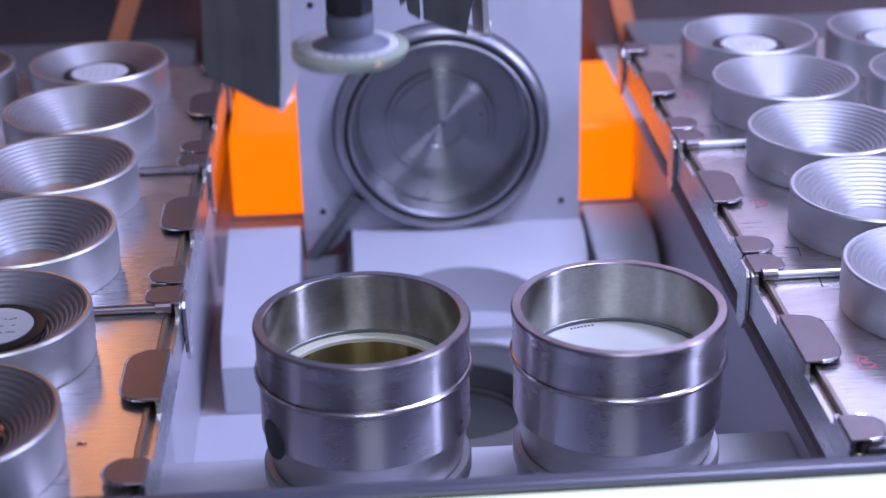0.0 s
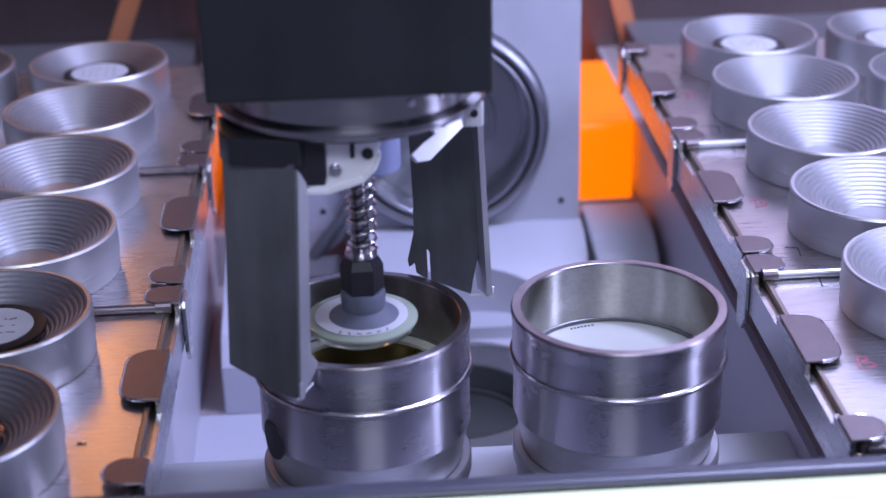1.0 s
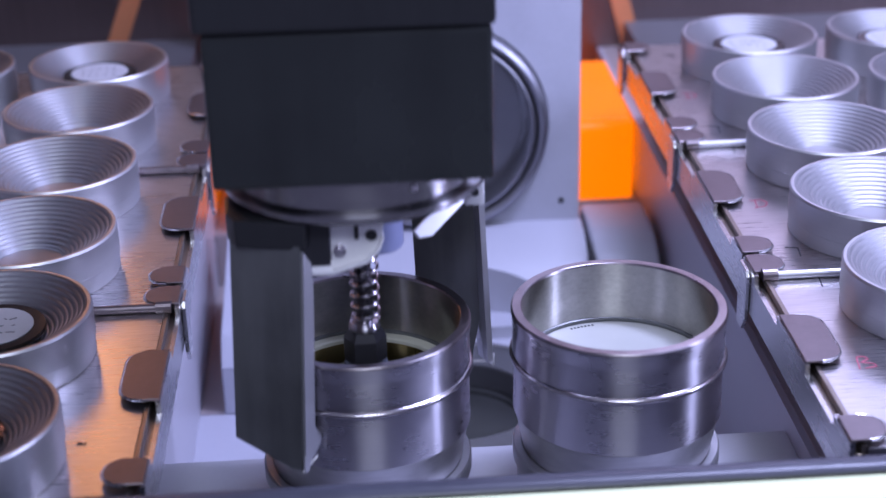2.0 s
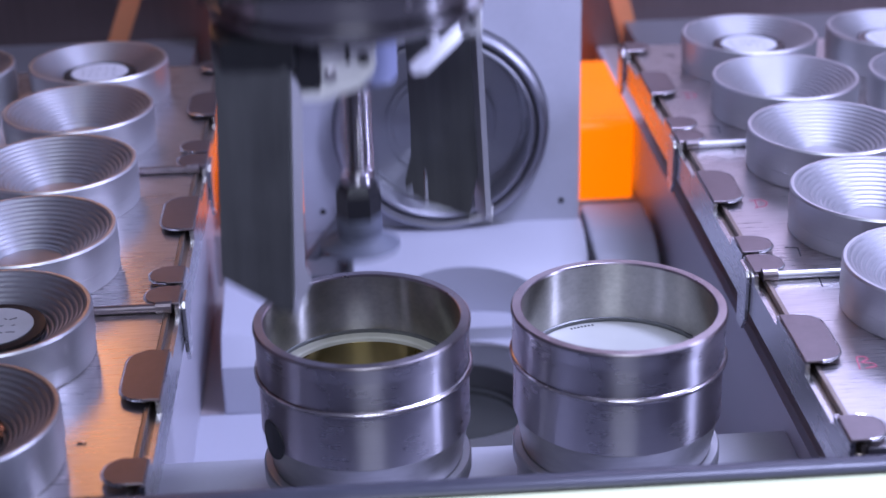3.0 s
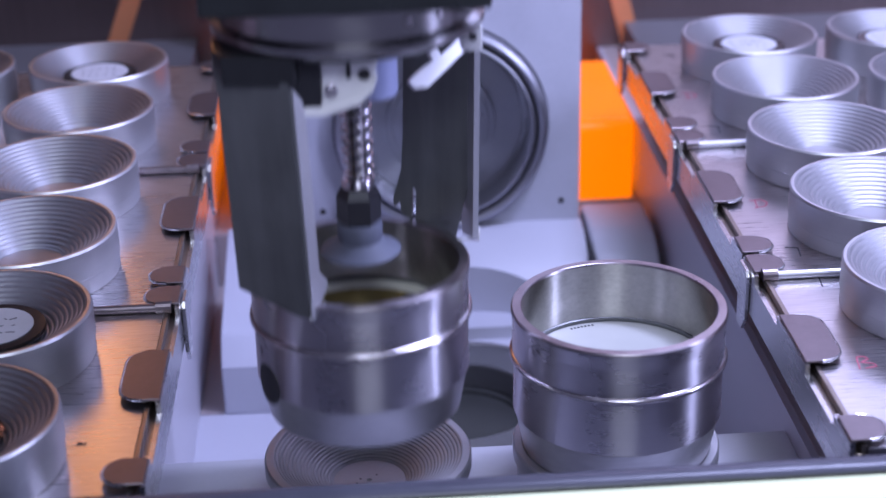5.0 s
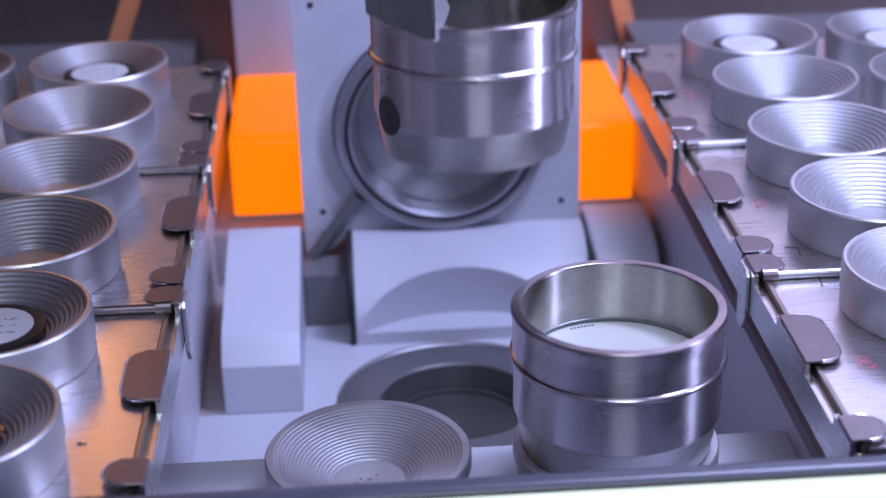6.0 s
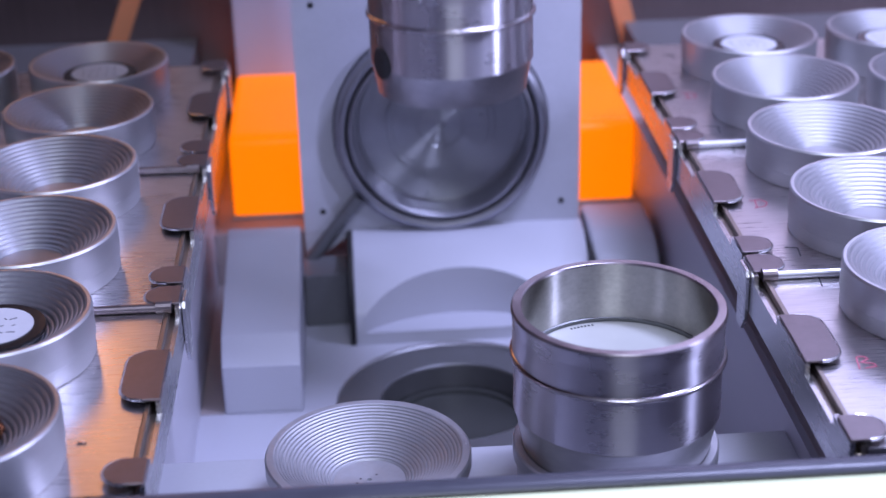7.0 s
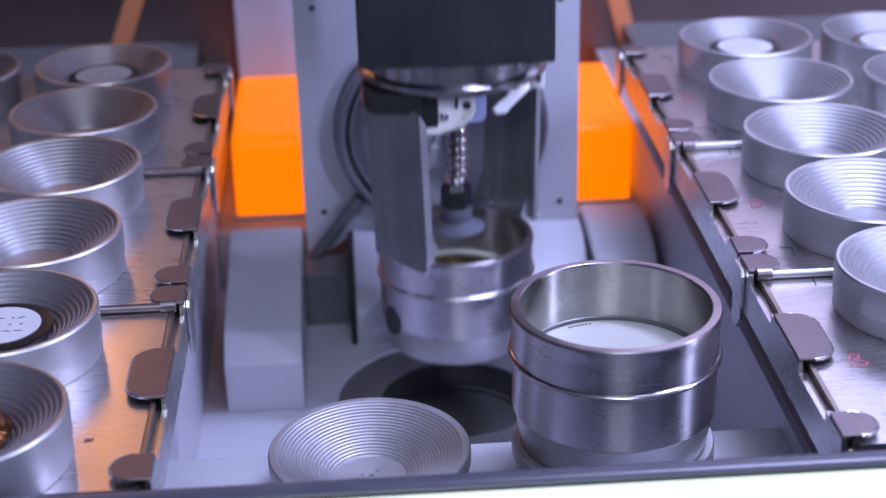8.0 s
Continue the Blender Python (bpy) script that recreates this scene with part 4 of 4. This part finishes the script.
# ---------------------------------------------------------------- what moves
def motions():
    # the gripper: seconds, x, y, height above its waiting place
    GRIP = 0.0026
    way = [(0, 0, 0, 0.0677), (0.1, 0, 0, 0.0605), (0.2, 0, 0, 0.0528), (0.3, 0, 0, 0.0445), (0.4, 0, 0, 0.0358), (0.5, 0, 0, 0.0272), (0.6, 0, 0, 0.0185),
           (0.7, 0, 0, 0.0100), (0.8, 0, 0, 0.0045), (0.9, 0, 0, 0.0010), (1, 0, 0, 0.0000), (1.2, 0, 0, -0.0006), (1.5, 0, 0, -0.0056), (1.7, 0, 0, -0.0074),
           (1.9, 0, 0, -0.0140), (2.2, 0, 0, -0.0275), (2.4, 0, 0, -0.0300), (2.6, 0, 0, -0.0290), (2.7, 0, 0, -0.0245), (2.8, 0, 0, -0.0160), (2.9, 0, 0, 0.0010),
           (3, 0, 0, 0.0211), (3.1, 0, 0, 0.0355), (3.2, 0, 0, 0.0548), (3.3, 0, 0, 0.0675), (3.4, 0, 0, 0.0675), (3.9, 0, 0, 0.0675), (4, 0, 0, 0.0675),
           (4.1, 0, 0, 0.0570), (4.2, 0, 0, 0.0385), (4.3, 0, 0, 0.0225), (4.4, 0, 0, 0.0075), (4.5, 0, 0, 0.0000), (4.6, 0, 0, 0.0000), (4.7, 0, 0, 0.0000)]
    # the lift with the cup: the fingers have closed a little higher than they waited
    lift = [(4.8, 0, 0, 0.0003), (5, 0, 0, 0.0150), (5.2, 0, 0, 0.0350), (5.4, 0.002, 0, 0.0540), (5.6, 0.012, 0, 0.0660), (5.8, 0.0236, 0.005, 0.0672), (5.9, 0.0285, 0.022, 0.0656),
           (6, 0.031, 0.045, 0.0634), (6.1, 0.0314, 0.066, 0.0628), (6.2, 0.0315, 0.086, 0.0622), (6.3, 0.0315, 0.104, 0.0610), (6.4, 0.0315, 0.12, 0.0600), (6.5, 0.0315, 0.132, 0.0594), (6.6, 0.0315, 0.1365, 0.0595),
           (6.8, 0.0315, 0.137, 0.0600), (6.9, 0.0315, 0.137, 0.0548), (7, 0.0315, 0.137, 0.0476), (7.1, 0.0315, 0.137, 0.0396), (7.2, 0.0315, 0.137, 0.0316), (7.3, 0.0315, 0.137, 0.0238), (7.4, 0.0315, 0.137, 0.0150),
           (7.5, 0.0315, 0.137, 0.0062), (7.6, 0.0315, 0.137, -0.0028), (7.7, 0.0315, 0.137, -0.0110), (7.8, 0.0315, 0.137, -0.0205), (7.9, 0.0315, 0.137, -0.0305), (8, 0.0315, 0.137, -0.0400)]
    way += [(t, x, y, z + GRIP) for t, x, y, z in lift]
    walk(head, [(t, pose(x, y, z)) for t, x, y, z in way])
    cup_rows = [(0.0, pose(0, 0, 0)), (4.7, pose(0, 0, 0))] + [(t, pose(x, y, z)) for t, x, y, z in lift]
    walk(moving_cup, cup_rows)
    # the bead hangs from the suction cup, is set down in the cup, and later travels in it
    down = 0.0372 - 0.0295
    bead_rows = [(t, pose(0, 0, 0.0372 + z - 0.0012 * (t < 0.85))) for t, x, y, z in way if t <= 2.2] + [(2.4, pose(0, 0, down)), (4.7, pose(0, 0, down))]
    bead_rows += [(t, pose(x, y, z + down)) for t, x, y, z in lift]
    walk(moving_bead, bead_rows)
    # the stem gives against its spring: seconds, metres
    give = [(0.0, -0.0010), (0.7, -0.0014), (1.0, 0.0), (1.9, 0.0), (2.2, 0.0010), (2.6, 0.0020), (2.8, 0.0005), (3.0, -0.0022), (3.2, -0.0010), (4.0, -0.0008), (4.2, -0.0018), (4.5, 0.0), (8.0, 0.0)]
    walk(stem, [(t, pose(0.0006, 0, z)) for t, z in give])
    # the fingers: seconds, degrees inwards
    swing = [(0.0, -3.5), (3.3, -3.5), (3.4, -1), (3.5, 6.5), (3.6, 8), (3.8, 8), (3.9, 6), (4.0, -2.5), (4.1, -3.5), (4.5, -3.5), (4.6, -1), (4.7, 2), (8.0, 2)]
    walk(finger_l, [(t, Matrix.Translation(pivot_l) @ Matrix.Rotation(radians(a), 4, axis_l)) for t, a in swing])
    walk(finger_r, [(t, Matrix.Translation(pivot_r) @ Matrix.Rotation(radians(a), 4, axis_r)) for t, a in swing])


motions()
